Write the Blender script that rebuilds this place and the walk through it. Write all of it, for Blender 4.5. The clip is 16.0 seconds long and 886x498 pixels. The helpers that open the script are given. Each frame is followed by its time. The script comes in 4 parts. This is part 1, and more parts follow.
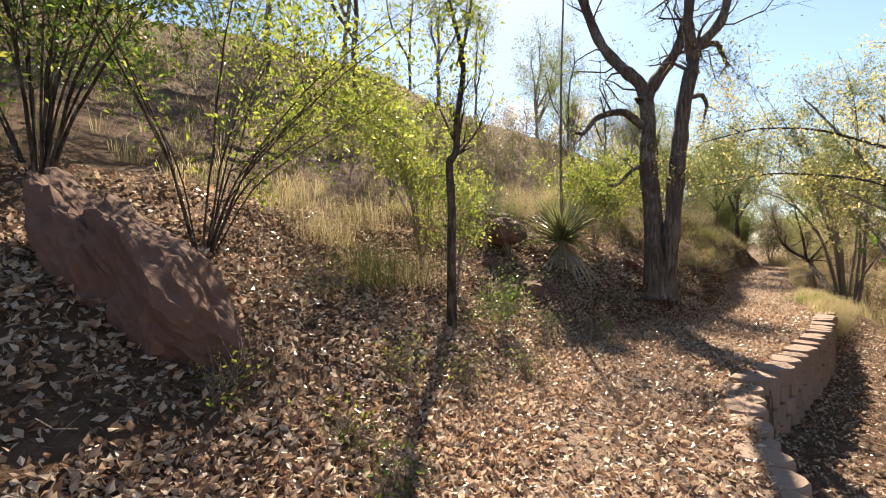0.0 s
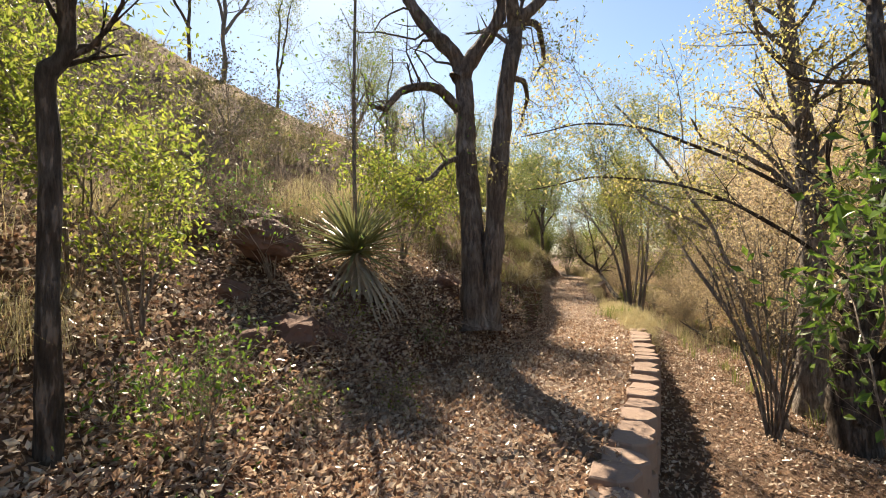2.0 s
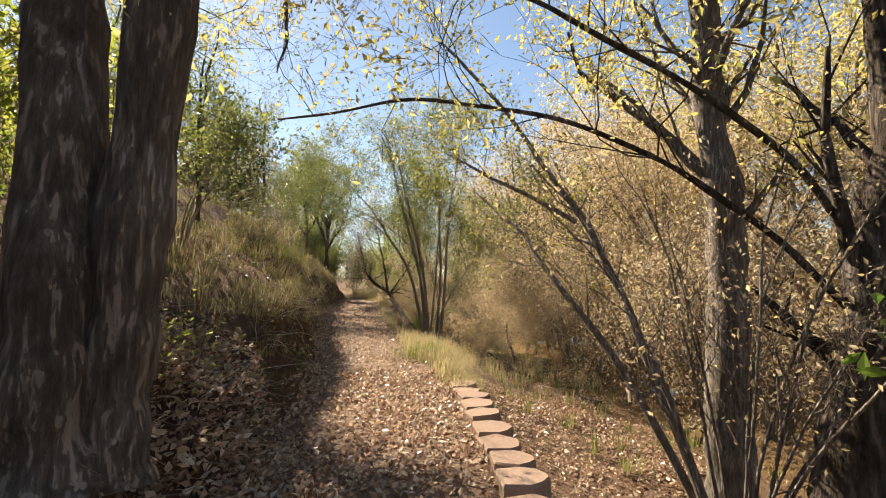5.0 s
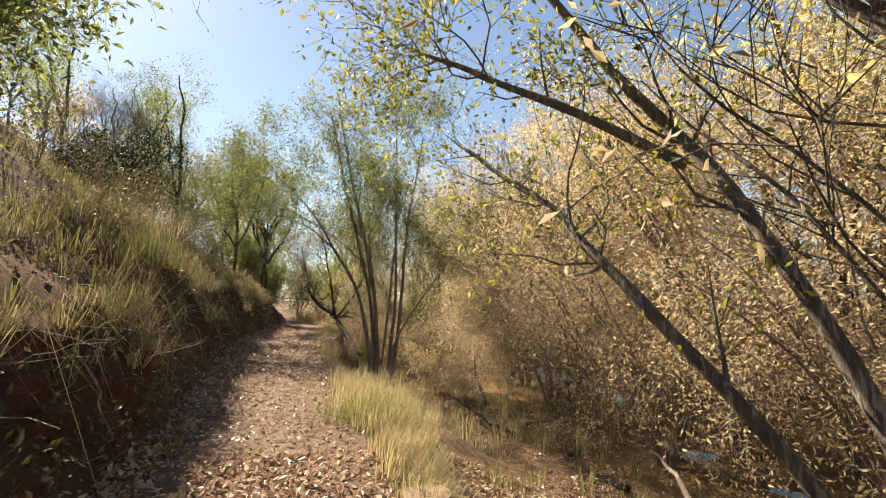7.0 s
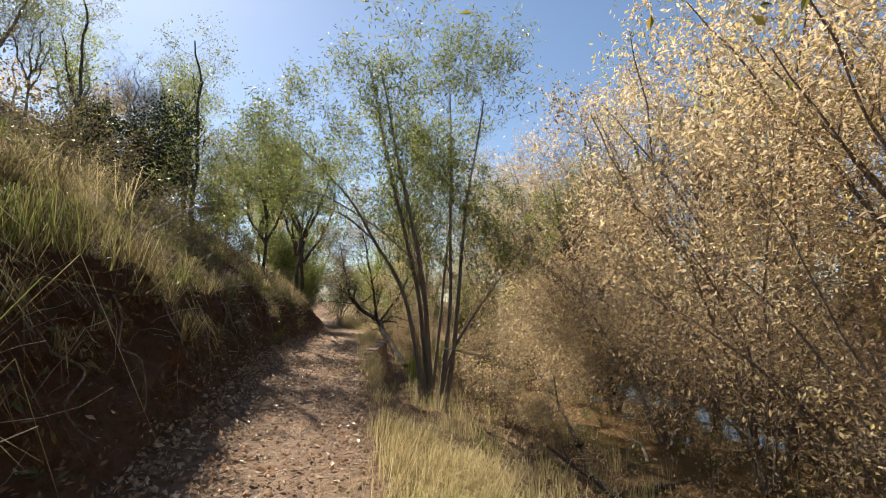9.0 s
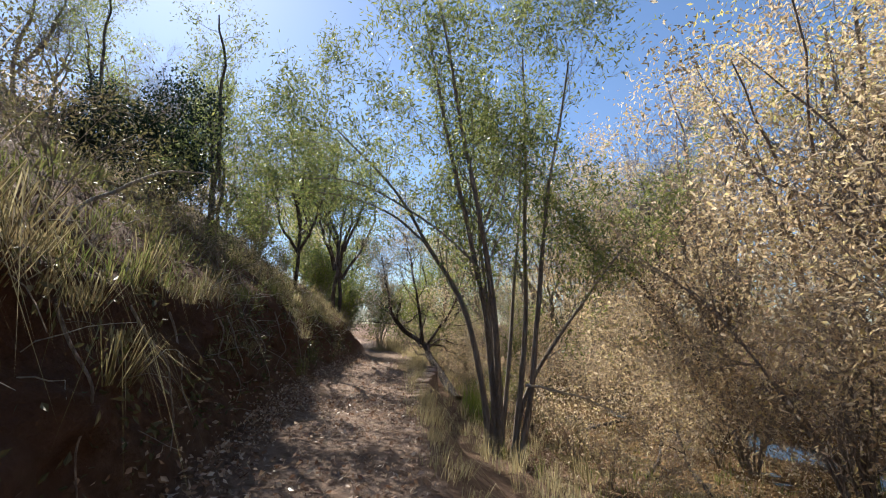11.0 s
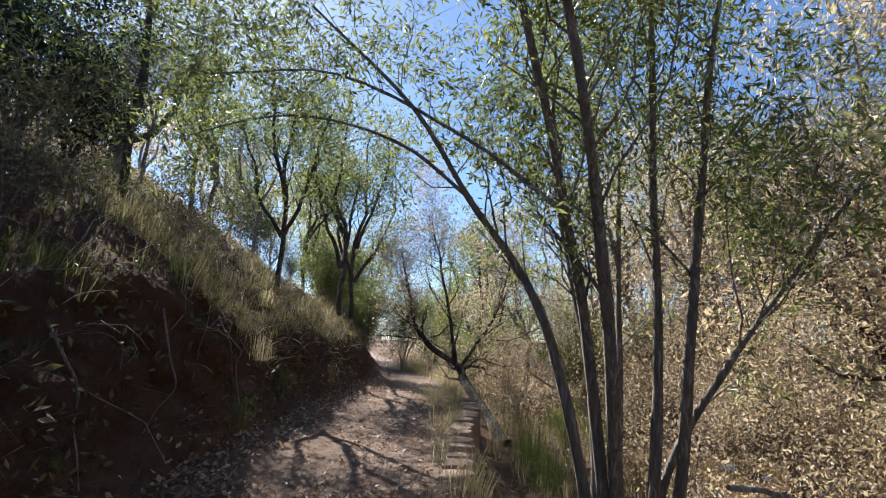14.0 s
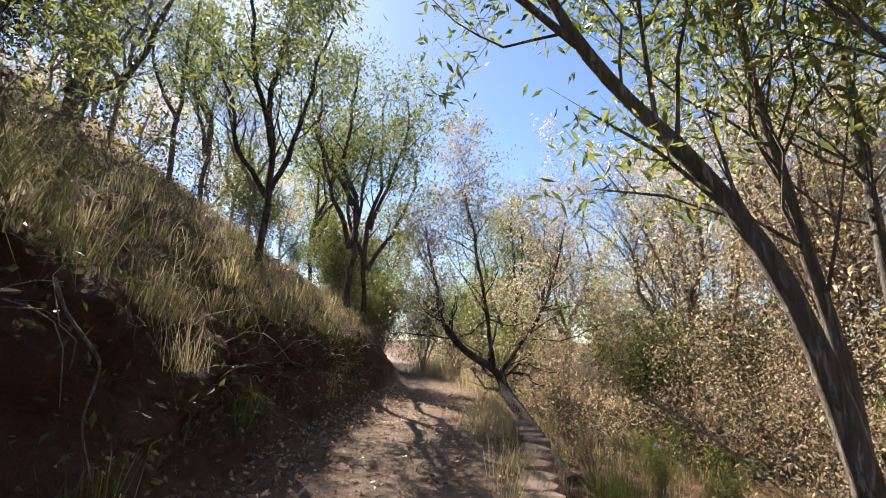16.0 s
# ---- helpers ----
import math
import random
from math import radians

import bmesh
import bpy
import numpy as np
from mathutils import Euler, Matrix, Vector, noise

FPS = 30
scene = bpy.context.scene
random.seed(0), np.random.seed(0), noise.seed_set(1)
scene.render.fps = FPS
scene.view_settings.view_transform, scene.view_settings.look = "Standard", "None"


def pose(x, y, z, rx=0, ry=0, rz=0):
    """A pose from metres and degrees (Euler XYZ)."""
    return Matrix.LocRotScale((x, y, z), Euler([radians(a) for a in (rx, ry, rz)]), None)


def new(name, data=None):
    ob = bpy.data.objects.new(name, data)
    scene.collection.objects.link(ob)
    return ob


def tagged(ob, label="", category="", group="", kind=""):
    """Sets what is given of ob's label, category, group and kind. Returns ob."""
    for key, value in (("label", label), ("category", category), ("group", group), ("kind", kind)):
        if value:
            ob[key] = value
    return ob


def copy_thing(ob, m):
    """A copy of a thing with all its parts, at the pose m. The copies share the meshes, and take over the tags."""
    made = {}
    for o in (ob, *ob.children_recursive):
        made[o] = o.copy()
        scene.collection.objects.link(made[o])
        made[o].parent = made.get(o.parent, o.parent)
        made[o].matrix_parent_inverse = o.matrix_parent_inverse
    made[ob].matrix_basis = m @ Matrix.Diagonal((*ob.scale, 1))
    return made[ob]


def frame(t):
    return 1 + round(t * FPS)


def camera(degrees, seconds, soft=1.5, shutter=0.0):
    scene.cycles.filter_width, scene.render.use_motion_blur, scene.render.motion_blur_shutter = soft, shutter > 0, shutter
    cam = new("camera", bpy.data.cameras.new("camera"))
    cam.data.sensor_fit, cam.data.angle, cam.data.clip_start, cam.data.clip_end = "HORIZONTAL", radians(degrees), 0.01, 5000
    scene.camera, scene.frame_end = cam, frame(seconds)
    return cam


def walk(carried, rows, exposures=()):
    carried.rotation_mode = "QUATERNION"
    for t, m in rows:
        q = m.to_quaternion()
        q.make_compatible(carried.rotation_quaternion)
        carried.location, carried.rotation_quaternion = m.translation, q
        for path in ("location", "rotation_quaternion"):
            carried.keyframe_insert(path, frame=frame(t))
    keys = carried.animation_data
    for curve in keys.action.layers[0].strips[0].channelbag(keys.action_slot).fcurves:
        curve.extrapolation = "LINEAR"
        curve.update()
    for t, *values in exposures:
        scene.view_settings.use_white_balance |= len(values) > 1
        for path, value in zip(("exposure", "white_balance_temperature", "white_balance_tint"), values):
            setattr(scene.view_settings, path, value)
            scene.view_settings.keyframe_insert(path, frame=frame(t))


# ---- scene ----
cam = camera(86.4, 16.0, soft=1.0)
METRES, EYE, TILT, LEAN, TURN = 23.0, 1.5, 0.0, 0.0, 0.0
ROWS = [
    (0.0, 0.0, 0.0, 0.0, 0.0, 0.0, -0.0),
    (0.5, 0.0074, 0.0261, 0.0035, -5.42, 0.18, 0.19),
    (1.0, 0.0173, 0.0517, 0.0039, -10.01, 0.1, 0.19),
    (1.5, 0.0293, 0.0827, 0.004, -15.38, 0.78, 0.2),
    (2.0, 0.0475, 0.1111, 0.003, -20.8, 1.31, 0.25),
    (2.5, 0.0683, 0.1398, 0.0029, -25.73, 1.6, 0.28),
    (3.0, 0.0839, 0.1672, 0.0024, -29.3, 2.74, 0.27),
    (3.5, 0.1026, 0.1949, 0.004, -34.07, 3.29, 0.28),
    (4.0, 0.1152, 0.2191, 0.0034, -38.7, 3.43, 0.49),
    (4.5, 0.1346, 0.2441, -0.0001, -43.2, 3.18, 0.61),
    (7.0, 0.2535, 0.3569, -0.0061, -51.39, 7.12, -0.84),
    (7.5, 0.2744, 0.3814, -0.0056, -50.29, 7.31, -0.91),
    (8.0, 0.2962, 0.4036, -0.0051, -48.27, 7.48, -0.83),
    (8.5, 0.3173, 0.4304, -0.0035, -47.38, 7.15, -0.88),
    (9.0, 0.3331, 0.4559, -0.0018, -46.43, 7.2, -0.87),
    (11.5, 0.4105, 0.5788, -0.0043, -40.93, 10.06, -1.45),
    (12.0, 0.4296, 0.6043, -0.005, -39.76, 9.53, -1.62),
    (12.5, 0.4456, 0.629, -0.005, -38.93, 9.54, -1.63),
    (13.0, 0.4653, 0.6529, -0.0057, -39.25, 10.35, -1.57),
    (13.5, 0.4862, 0.6757, -0.0033, -40.0, 10.83, -1.56),
    (14.0, 0.5063, 0.7002, -0.0032, -38.58, 11.64, -1.57),
    (14.5, 0.5254, 0.7282, -0.0036, -37.07, 12.16, -1.76),
    (15.0, 0.5394, 0.755, -0.0034, -35.28, 12.7, -1.95),
    (15.5, 0.5553, 0.7825, -0.0052, -35.12, 12.57, -1.99),
    (16.0, 0.5687, 0.8097, -0.0035, -36.76, 11.64, -1.92),
]

EXPOSURES = [(0.0, 1.75, 7100, 10), (1.5, 1.68, 7200, 9), (4.5, 1.58, 7400, 9), (7.0, 1.57, 7500, 9), (8.0, 1.38, 7300, 9), (9.0, 1.28, 6900, 9), (11.5, 1.35, 5900, 10), (13.5, 1.42, 5600, 10), (14.5, 1.48, 5800, 10), (15.2, 1.6, 6000, 10), (16.0, 1.6, 6300, 11)]
walk(cam, [(t, pose(0, 0, EYE, TILT, LEAN, TURN) @ pose(METRES * x, METRES * y, METRES * z, 90 + pitch, roll, yaw)) for t, x, y, z, yaw, pitch, roll in ROWS], EXPOSURES)

# ---- sky and sun ----
SUN_YAW, SUN_UP = -7.0, 43.0
world = bpy.data.worlds.new("sky")
scene.world = world
world.use_nodes = True
wn = world.node_tree.nodes
sky = wn.new("ShaderNodeTexSky")
sky.sky_type, sky.sun_disc = "NISHITA", False
sky.sun_elevation, sky.sun_rotation = radians(SUN_UP), radians(-SUN_YAW)
sky.air_density, sky.dust_density, sky.ozone_density = 1.0, 0.3, 2.8
wn["Background"].inputs["Strength"].default_value = 0.065
world.node_tree.links.new(sky.outputs[0], wn["Background"].inputs["Color"])
sun = new("sun", bpy.data.lights.new("sun", "SUN"))
sun.data.energy, sun.data.angle, sun.data.color = 5.0, radians(0.5), (1.0, 0.9, 0.75)
sun.matrix_world = pose(0, 0, 30, SUN_UP - 90, 0, SUN_YAW)


# ---- materials ----
class Nodes:
    """A node material in the making."""

    def __init__(self, name):
        self.mat = bpy.data.materials.new(name)
        self.mat.use_nodes = True
        self.tree = self.mat.node_tree
        self.out = self.tree.nodes["Material Output"]
        self.bsdf = self.tree.nodes["Principled BSDF"]

    def add(self, kind, **inputs):
        n = self.tree.nodes.new("ShaderNode" + kind)
        for k, v in inputs.items():
            key = k.replace("_", " ")
            if hasattr(v, "is_output"):
                self.tree.links.new(v, n.inputs[key])
            else:
                n.inputs[key].default_value = v
        return n

    def link(self, a, b):
        self.tree.links.new(a, b)

    def noise(self, scale, detail=6, rough=0.6, stretch=None):
        co = self.add("TexCoord").outputs["Object"]
        if stretch:
            m = self.tree.nodes.new("ShaderNodeMapping")
            m.inputs["Scale"].default_value = stretch
            self.link(co, m.inputs["Vector"])
            co = m.outputs[0]
        return self.add("TexNoise", Vector=co, Scale=scale, Detail=detail, Roughness=rough).outputs["Fac"]

    def ramp(self, fac, stops):
        r = self.tree.nodes.new("ShaderNodeValToRGB")
        self.link(fac, r.inputs["Fac"])
        e = r.color_ramp.elements
        while len(e) < len(stops):
            e.new(0.5)
        for el, (p, c) in zip(e, stops):
            el.position, el.color = p, (*c, 1)
        return r.outputs["Color"]

    def mix(self, fac, a, b, mode="MIX"):
        m = self.tree.nodes.new("ShaderNodeMix")
        m.data_type, m.blend_type = "RGBA", mode
        for sock, v in ((m.inputs[0], fac), (m.inputs[6], a), (m.inputs[7], b)):
            if hasattr(v, "is_output"):
                self.link(v, sock)
            else:
                sock.default_value = v if isinstance(v, (int, float)) else (*v, 1)
        return m.outputs[2]

    def bump(self, height, strength, distance=0.02):
        b = self.add("Bump", Strength=strength, Distance=distance, Height=height)
        self.link(b.outputs[0], self.bsdf.inputs["Normal"])

    def done(self, colour, rough=0.85, specular=0.3):
        if hasattr(colour, "is_output"):
            self.link(colour, self.bsdf.inputs["Base Color"])
        else:
            self.bsdf.inputs["Base Color"].default_value = (*colour, 1)
        self.bsdf.inputs["Roughness"].default_value = rough
        self.bsdf.inputs["Specular IOR Level"].default_value = specular
        return self.mat


def leaf_material(name, colours, through_part=0.45, rough=0.5, gloss=0.35):
    """Leaves: every leaf its own hue, light shines through them."""
    n = Nodes(name)
    rnd = n.tree.nodes.new("ShaderNodeNewGeometry").outputs["Random Per Island"]
    col = n.ramp(rnd, [((i + 0.5) / len(colours), c) for i, c in enumerate(colours)])
    spot = n.noise(60, 3)
    col = n.mix(spot, col, (0.7, 0.7, 0.6), "MULTIPLY")
    n.done(col, rough, gloss)
    tr = n.add("BsdfTranslucent", Color=col)
    mixed = n.add("MixShader", Fac=through_part)
    n.link(n.bsdf.outputs[0], mixed.inputs[1])
    n.link(tr.outputs[0], mixed.inputs[2])
    n.link(mixed.outputs[0], n.out.inputs["Surface"])
    return n.mat


def bark_material(name, dark, light, ridges=9.0):
    n = Nodes(name)
    big = n.noise(2.2, 4)
    furrow = n.noise(ridges, 8, 0.7, (2.6, 2.6, 0.45))
    col = n.mix(furrow, dark, light)
    col = n.mix(n.ramp(big, [(0.45, (0, 0, 0)), (0.7, (1, 1, 1))]), col, tuple(0.6 * a + 0.12 for a in light))
    plate = n.noise(ridges * 2.5, 5, 0.6, (1.6, 1.6, 0.8))
    deep = n.ramp(furrow, [(0.3, (0, 0, 0)), (0.55, (1, 1, 1))])
    col = n.mix(deep, dark, col)
    total = n.mix(0.35, deep, plate)
    n.bump(total, 1.0, 0.05)
    return n.done(col, 0.9, 0.2)


def ground_material():
    """Soil: the sheet's colour attribute gives the share of dusty path (red), cut earth and shaded slope (green) and
    creek mud (blue).
    """
    n = Nodes("soil")
    at = n.tree.nodes.new("ShaderNodeVertexColor")
    at.layer_name = "soil"
    sep = n.add("SeparateColor", Color=at.outputs["Color"])
    fine, mid, wide = n.noise(38, 8, 0.7), n.noise(7, 6), n.noise(1.1, 4)
    dirt = n.mix(fine, (0.13, 0.08, 0.054), (0.32, 0.21, 0.148))
    dirt = n.mix(n.ramp(mid, [(0.4, (0, 0, 0)), (0.65, (1, 1, 1))]), dirt, (0.13, 0.08, 0.052))
    path = n.mix(fine, (0.26, 0.18, 0.135), (0.46, 0.35, 0.275))
    path = n.mix(n.ramp(mid, [(0.45, (0, 0, 0)), (0.7, (1, 1, 1))]), path, (0.22, 0.14, 0.095))
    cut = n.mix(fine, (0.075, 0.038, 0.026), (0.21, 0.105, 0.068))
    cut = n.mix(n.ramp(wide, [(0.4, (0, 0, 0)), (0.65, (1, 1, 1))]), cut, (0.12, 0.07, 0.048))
    mud = n.mix(fine, (0.11, 0.07, 0.035), (0.36, 0.23, 0.11))
    col = n.mix(sep.outputs["Red"], dirt, path)
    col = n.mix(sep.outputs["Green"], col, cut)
    col = n.mix(sep.outputs["Blue"], col, mud)
    clod = n.noise(11, 7, 0.65)
    both = n.add("Math")
    n.link(fine, both.inputs[0])
    n.link(mid, both.inputs[1])
    lumpy = n.add("Math")
    n.link(both.outputs[0], lumpy.inputs[0])
    n.link(clod, lumpy.inputs[1])
    n.bump(lumpy.outputs[0], 1.0, 0.09)
    return n.done(col, 0.95, 0.15)


def stone_material(name, dark, light, stain):
    n = Nodes(name)
    fine, wide = n.noise(26, 8, 0.7), n.noise(3, 5)
    col = n.mix(fine, dark, light)
    col = n.mix(n.ramp(wide, [(0.45, (0, 0, 0)), (0.62, (1, 1, 1))]), col, stain)
    tone = n.tree.nodes.new("ShaderNodeObjectInfo").outputs["Random"]
    col = n.mix(n.ramp(tone, [(0.0, (0, 0, 0)), (1.0, (0.35, 0.35, 0.35))]), col, dark)
    n.bump(fine, 0.7, 0.02)
    return n.done(col, 0.9, 0.25)


def water_material():
    n = Nodes("water")
    ripple = n.noise(9, 3)
    n.bump(ripple, 0.15, 0.01)
    return n.done(n.mix(n.noise(1.3, 5), (0.035, 0.03, 0.015), (0.07, 0.05, 0.022)), 0.14, 0.4)


M = {
    "soil": ground_material(),
    "litter": leaf_material("leaf litter", [(0.2, 0.11, 0.075), (0.36, 0.23, 0.165), (0.5, 0.345, 0.26), (0.62, 0.47, 0.37), (0.76, 0.64, 0.54), (0.42, 0.25, 0.165)], 0.35, 0.32, 0.5),
    "tan_leaf": leaf_material("withered leaves", [(0.6, 0.46, 0.3), (0.72, 0.59, 0.42), (0.66, 0.56, 0.28), (0.44, 0.3, 0.21), (0.78, 0.67, 0.52), (0.54, 0.4, 0.27)], 0.56),
    "gold_leaf": leaf_material("golden leaves", [(0.56, 0.48, 0.17), (0.64, 0.55, 0.26), (0.48, 0.49, 0.15), (0.58, 0.46, 0.24)], 0.58),
    "lime_leaf": leaf_material("yellow-green leaves", [(0.22, 0.28, 0.05), (0.32, 0.37, 0.065), (0.43, 0.43, 0.1), (0.16, 0.22, 0.045)], 0.62, 0.4),
    "green_leaf": leaf_material("green leaves", [(0.09, 0.17, 0.03), (0.15, 0.25, 0.04), (0.23, 0.33, 0.05), (0.12, 0.19, 0.06)], 0.5, 0.35),
    "grey_leaf": leaf_material("grey-green leaves", [(0.13, 0.17, 0.065), (0.2, 0.245, 0.09), (0.28, 0.31, 0.1), (0.36, 0.37, 0.12)], 0.5, 0.4),
    "olive_leaf": leaf_material("olive leaves", [(0.17, 0.19, 0.045), (0.28, 0.3, 0.06), (0.42, 0.4, 0.09), (0.12, 0.15, 0.035), (0.5, 0.42, 0.12)], 0.55, 0.4),
    "scrub_leaf": leaf_material("scrub leaves", [(0.1, 0.095, 0.045), (0.17, 0.15, 0.075), (0.24, 0.2, 0.11), (0.13, 0.13, 0.05)], 0.35),
    "dark_leaf": leaf_material("dark needles", [(0.015, 0.03, 0.014), (0.03, 0.05, 0.02), (0.02, 0.04, 0.02)], 0.2),
    "straw": leaf_material("straw", [(0.5, 0.41, 0.24), (0.64, 0.55, 0.36), (0.42, 0.34, 0.19), (0.56, 0.49, 0.29)], 0.45, 0.85, 0.1),
    # a darker straw: shade on bank and hill is mixed into its colours
    "shaded_hay": leaf_material("withered grass darkened for shade", [(0.27, 0.21, 0.12), (0.44, 0.37, 0.22), (0.16, 0.12, 0.07), (0.3, 0.26, 0.12), (0.56, 0.49, 0.31)], 0.3, 0.85, 0.1),
    "grass": leaf_material("grass", [(0.16, 0.19, 0.06), (0.27, 0.27, 0.1), (0.12, 0.16, 0.045), (0.36, 0.31, 0.15)], 0.4, 0.85, 0.1),
    "green_grass": leaf_material("green grass", [(0.12, 0.2, 0.035), (0.2, 0.28, 0.05), (0.3, 0.32, 0.08)], 0.4, 0.85, 0.1),
    "yucca": leaf_material("yucca blades", [(0.13, 0.16, 0.08), (0.22, 0.24, 0.11), (0.36, 0.35, 0.18)], 0.25, 0.35),
    "yucca_dead": leaf_material("dead yucca blades", [(0.3, 0.22, 0.16), (0.55, 0.47, 0.38), (0.18, 0.12, 0.085)], 0.25, 0.5),
    "oak_bark": bark_material("oak bark", (0.075, 0.055, 0.044), (0.25, 0.19, 0.15)),
    "dark_bark": bark_material("dark bark", (0.035, 0.026, 0.02), (0.16, 0.12, 0.095)),
    "grey_bark": bark_material("grey bark", (0.12, 0.095, 0.08), (0.38, 0.32, 0.27), 14),
    "smooth_bark": bark_material("smooth bark", (0.2, 0.165, 0.14), (0.38, 0.325, 0.28), 12),
    "twig_bark": bark_material("twig bark", (0.19, 0.14, 0.11), (0.5, 0.41, 0.34), 20),
    "rock": stone_material("red rock", (0.09, 0.048, 0.036), (0.2, 0.115, 0.085), (0.15, 0.09, 0.07)),
    "pale_rock": stone_material("pale rock", (0.3, 0.21, 0.16), (0.5, 0.38, 0.3), (0.4, 0.28, 0.22)),
    "block": stone_material("concrete blocks", (0.17, 0.11, 0.085), (0.34, 0.25, 0.2), (0.28, 0.2, 0.155)),
    "pale_wood": bark_material("bleached wood", (0.35, 0.29, 0.23), (0.62, 0.55, 0.47), 16),
    "water": water_material(),
}


# ---- mesh helpers ----
def fast_mesh(name, verts, faces, material, smooth=False):
    """A mesh from arrays: verts n x 3, faces m x k (k the same for all)."""
    verts, faces = np.asarray(verts, np.float32), np.asarray(faces, np.int32)
    me = bpy.data.meshes.new(name)
    m, k = faces.shape
    me.vertices.add(len(verts))
    me.vertices.foreach_set("co", verts.ravel())
    me.loops.add(m * k)
    me.loops.foreach_set("vertex_index", faces.ravel())
    me.polygons.add(m)
    me.polygons.foreach_set("loop_start", np.arange(0, m * k, k, dtype=np.int32))
    me.polygons.foreach_set("use_smooth", np.full(m, smooth, bool))
    me.materials.append(material)
    me.update(calc_edges=True)
    return me


def part(name, data, parent, label=""):
    ob = new(name, data)
    ob.parent = parent
    return tagged(ob, label) if label else ob


def thing(name, m, label, category, group="", kind=""):
    ob = new(name)
    ob.matrix_basis = m
    ob.empty_display_size = 0.2
    return tagged(ob, label, category, group, kind)


def unit(v):
    return v / (np.linalg.norm(v, axis=-1, keepdims=True) + 1e-9)


def tubes(lines, sides, lumps=0.0):
    """Tapered tubes along lines of (points n x 3, radii n); lumps: how knobbly."""
    vs, fs, base = [], [], 0
    a = np.arange(sides) / sides * 2 * np.pi
    for pts, rad in lines:
        pts, rad = np.asarray(pts, float), np.asarray(rad, float)
        tan = unit(np.gradient(pts, axis=0))
        ref = np.array([0.31, 0.87, 0.1]) if abs(tan[0][2]) > 0.8 else np.array([0.05, 0.1, 1.0])
        u = unit(np.cross(tan, ref))
        w = np.cross(tan, u)
        ring = pts[:, None] + rad[:, None, None] * (np.cos(a)[None, :, None] * u[:, None] + np.sin(a)[None, :, None] * w[:, None])
        n = len(pts)
        if lumps:
            run = np.arange(n)[:, None]
            swell = 1 + lumps * (np.sin(3 * a[None] + 0.35 * run) + 0.7 * np.sin(5 * a[None] - 0.6 * run + 1) + 0.8 * np.sin(2 * a[None] + 1.1 * run))
            ring = pts[:, None] + (ring - pts[:, None]) * swell[..., None]
        vs.append(ring.reshape(-1, 3))
        i = np.arange(n - 1)[:, None] * sides
        j = np.arange(sides)[None]
        q = np.stack([i + j, i + (j + 1) % sides, i + sides + (j + 1) % sides, i + sides + j], -1).reshape(-1, 4)
        fs.append(q + base)
        base += n * sides
    return np.concatenate(vs), np.concatenate(fs)


def leaf_cloud(points, rng, size, width=0.45, spread=0.1, droop=0.0, aim=None):
    """Folded leaves, two triangles each, about the points."""
    n = len(points)
    p = points + rng.normal(0, spread, (n, 3))
    d = rng.normal(0, 1, (n, 3))
    d[:, 2] -= droop
    if aim is not None:
        d += aim
    d = unit(d)
    side = unit(np.cross(d, rng.normal(0, 1, (n, 3))))
    up = np.cross(side, d)
    ln = size * rng.uniform(0.55, 1.3, (n, 1))
    wd = ln * width * 0.5
    mid = p + d * ln * 0.45
    v = np.stack([p, mid + side * wd + up * wd * 0.35, p + d * ln, mid - side * wd + up * wd * 0.35], 1).reshape(-1, 3)
    k = np.arange(n)[:, None] * 4
    f = np.concatenate([k + [[0, 1, 2]], k + [[0, 2, 3]]], 1).reshape(-1, 3)
    return v, f


def blades(roots, rng, height, width, lean=0.6, aim=None, curl=0.5):
    """Grass blades of three triangles each."""
    n = len(roots)
    ang = rng.uniform(0, 2 * np.pi, n)
    out = np.stack([np.cos(ang), np.sin(ang), np.zeros(n)], 1) * rng.uniform(0.15, 1.0, (n, 1)) * lean
    if aim is not None:
        out = out + aim
    h = height * rng.uniform(0.5, 1.25, (n, 1))
    up = np.array([0, 0, 1.0])
    side = unit(np.cross(out + [1e-4, 0, 0], up)) * width * 0.5
    curl = curl * rng.uniform(0.5, 1.6, (n, 1))
    mid = roots + h * (0.66 * up + 0.3 * out)
    tip = roots + h * ((1.0 - curl * np.linalg.norm(out, axis=1, keepdims=True)) * up + 1.0 * out)
    v = np.stack([roots - side, roots + side, mid + side * 0.7, mid - side * 0.7, tip], 1).reshape(-1, 3)
    k = np.arange(n)[:, None] * 5
    f = np.concatenate([k + [[0, 1, 2]], k + [[0, 2, 3]], k + [[3, 2, 4]]], 1).reshape(-1, 3)
    return v, f


def smooth_line(pts, per=5):
    """A Catmull-Rom line through the points."""
    p = np.asarray(pts, float)
    p = np.vstack([2 * p[0] - p[1], p, 2 * p[-1] - p[-2]])
    out = []
    for i in range(1, len(p) - 2):
        for t in np.arange(per) / per:
            out.append(0.5 * (2 * p[i] + (p[i + 1] - p[i - 1]) * t + (2 * p[i - 1] - 5 * p[i] + 4 * p[i + 1] - p[i + 2]) * t * t
                              + (3 * p[i] - p[i - 1] - 3 * p[i + 1] + p[i + 2]) * t ** 3))
    out.append(p[-2])
    return np.array(out)


def bough(rng, start, way, length, radius, wiggle=0.25, rise=0.15, n=7, tip=0.25):
    """One wandering, tapering branch."""
    pts, d = [np.asarray(start, float)], unit(np.asarray(way, float))
    for _ in range(n - 1):
        d = unit(d + rng.normal(0, wiggle, 3) + [0, 0, rise])
        pts.append(pts[-1] + d * length / (n - 1))
    return np.array(pts), np.linspace(radius, radius * tip, n)


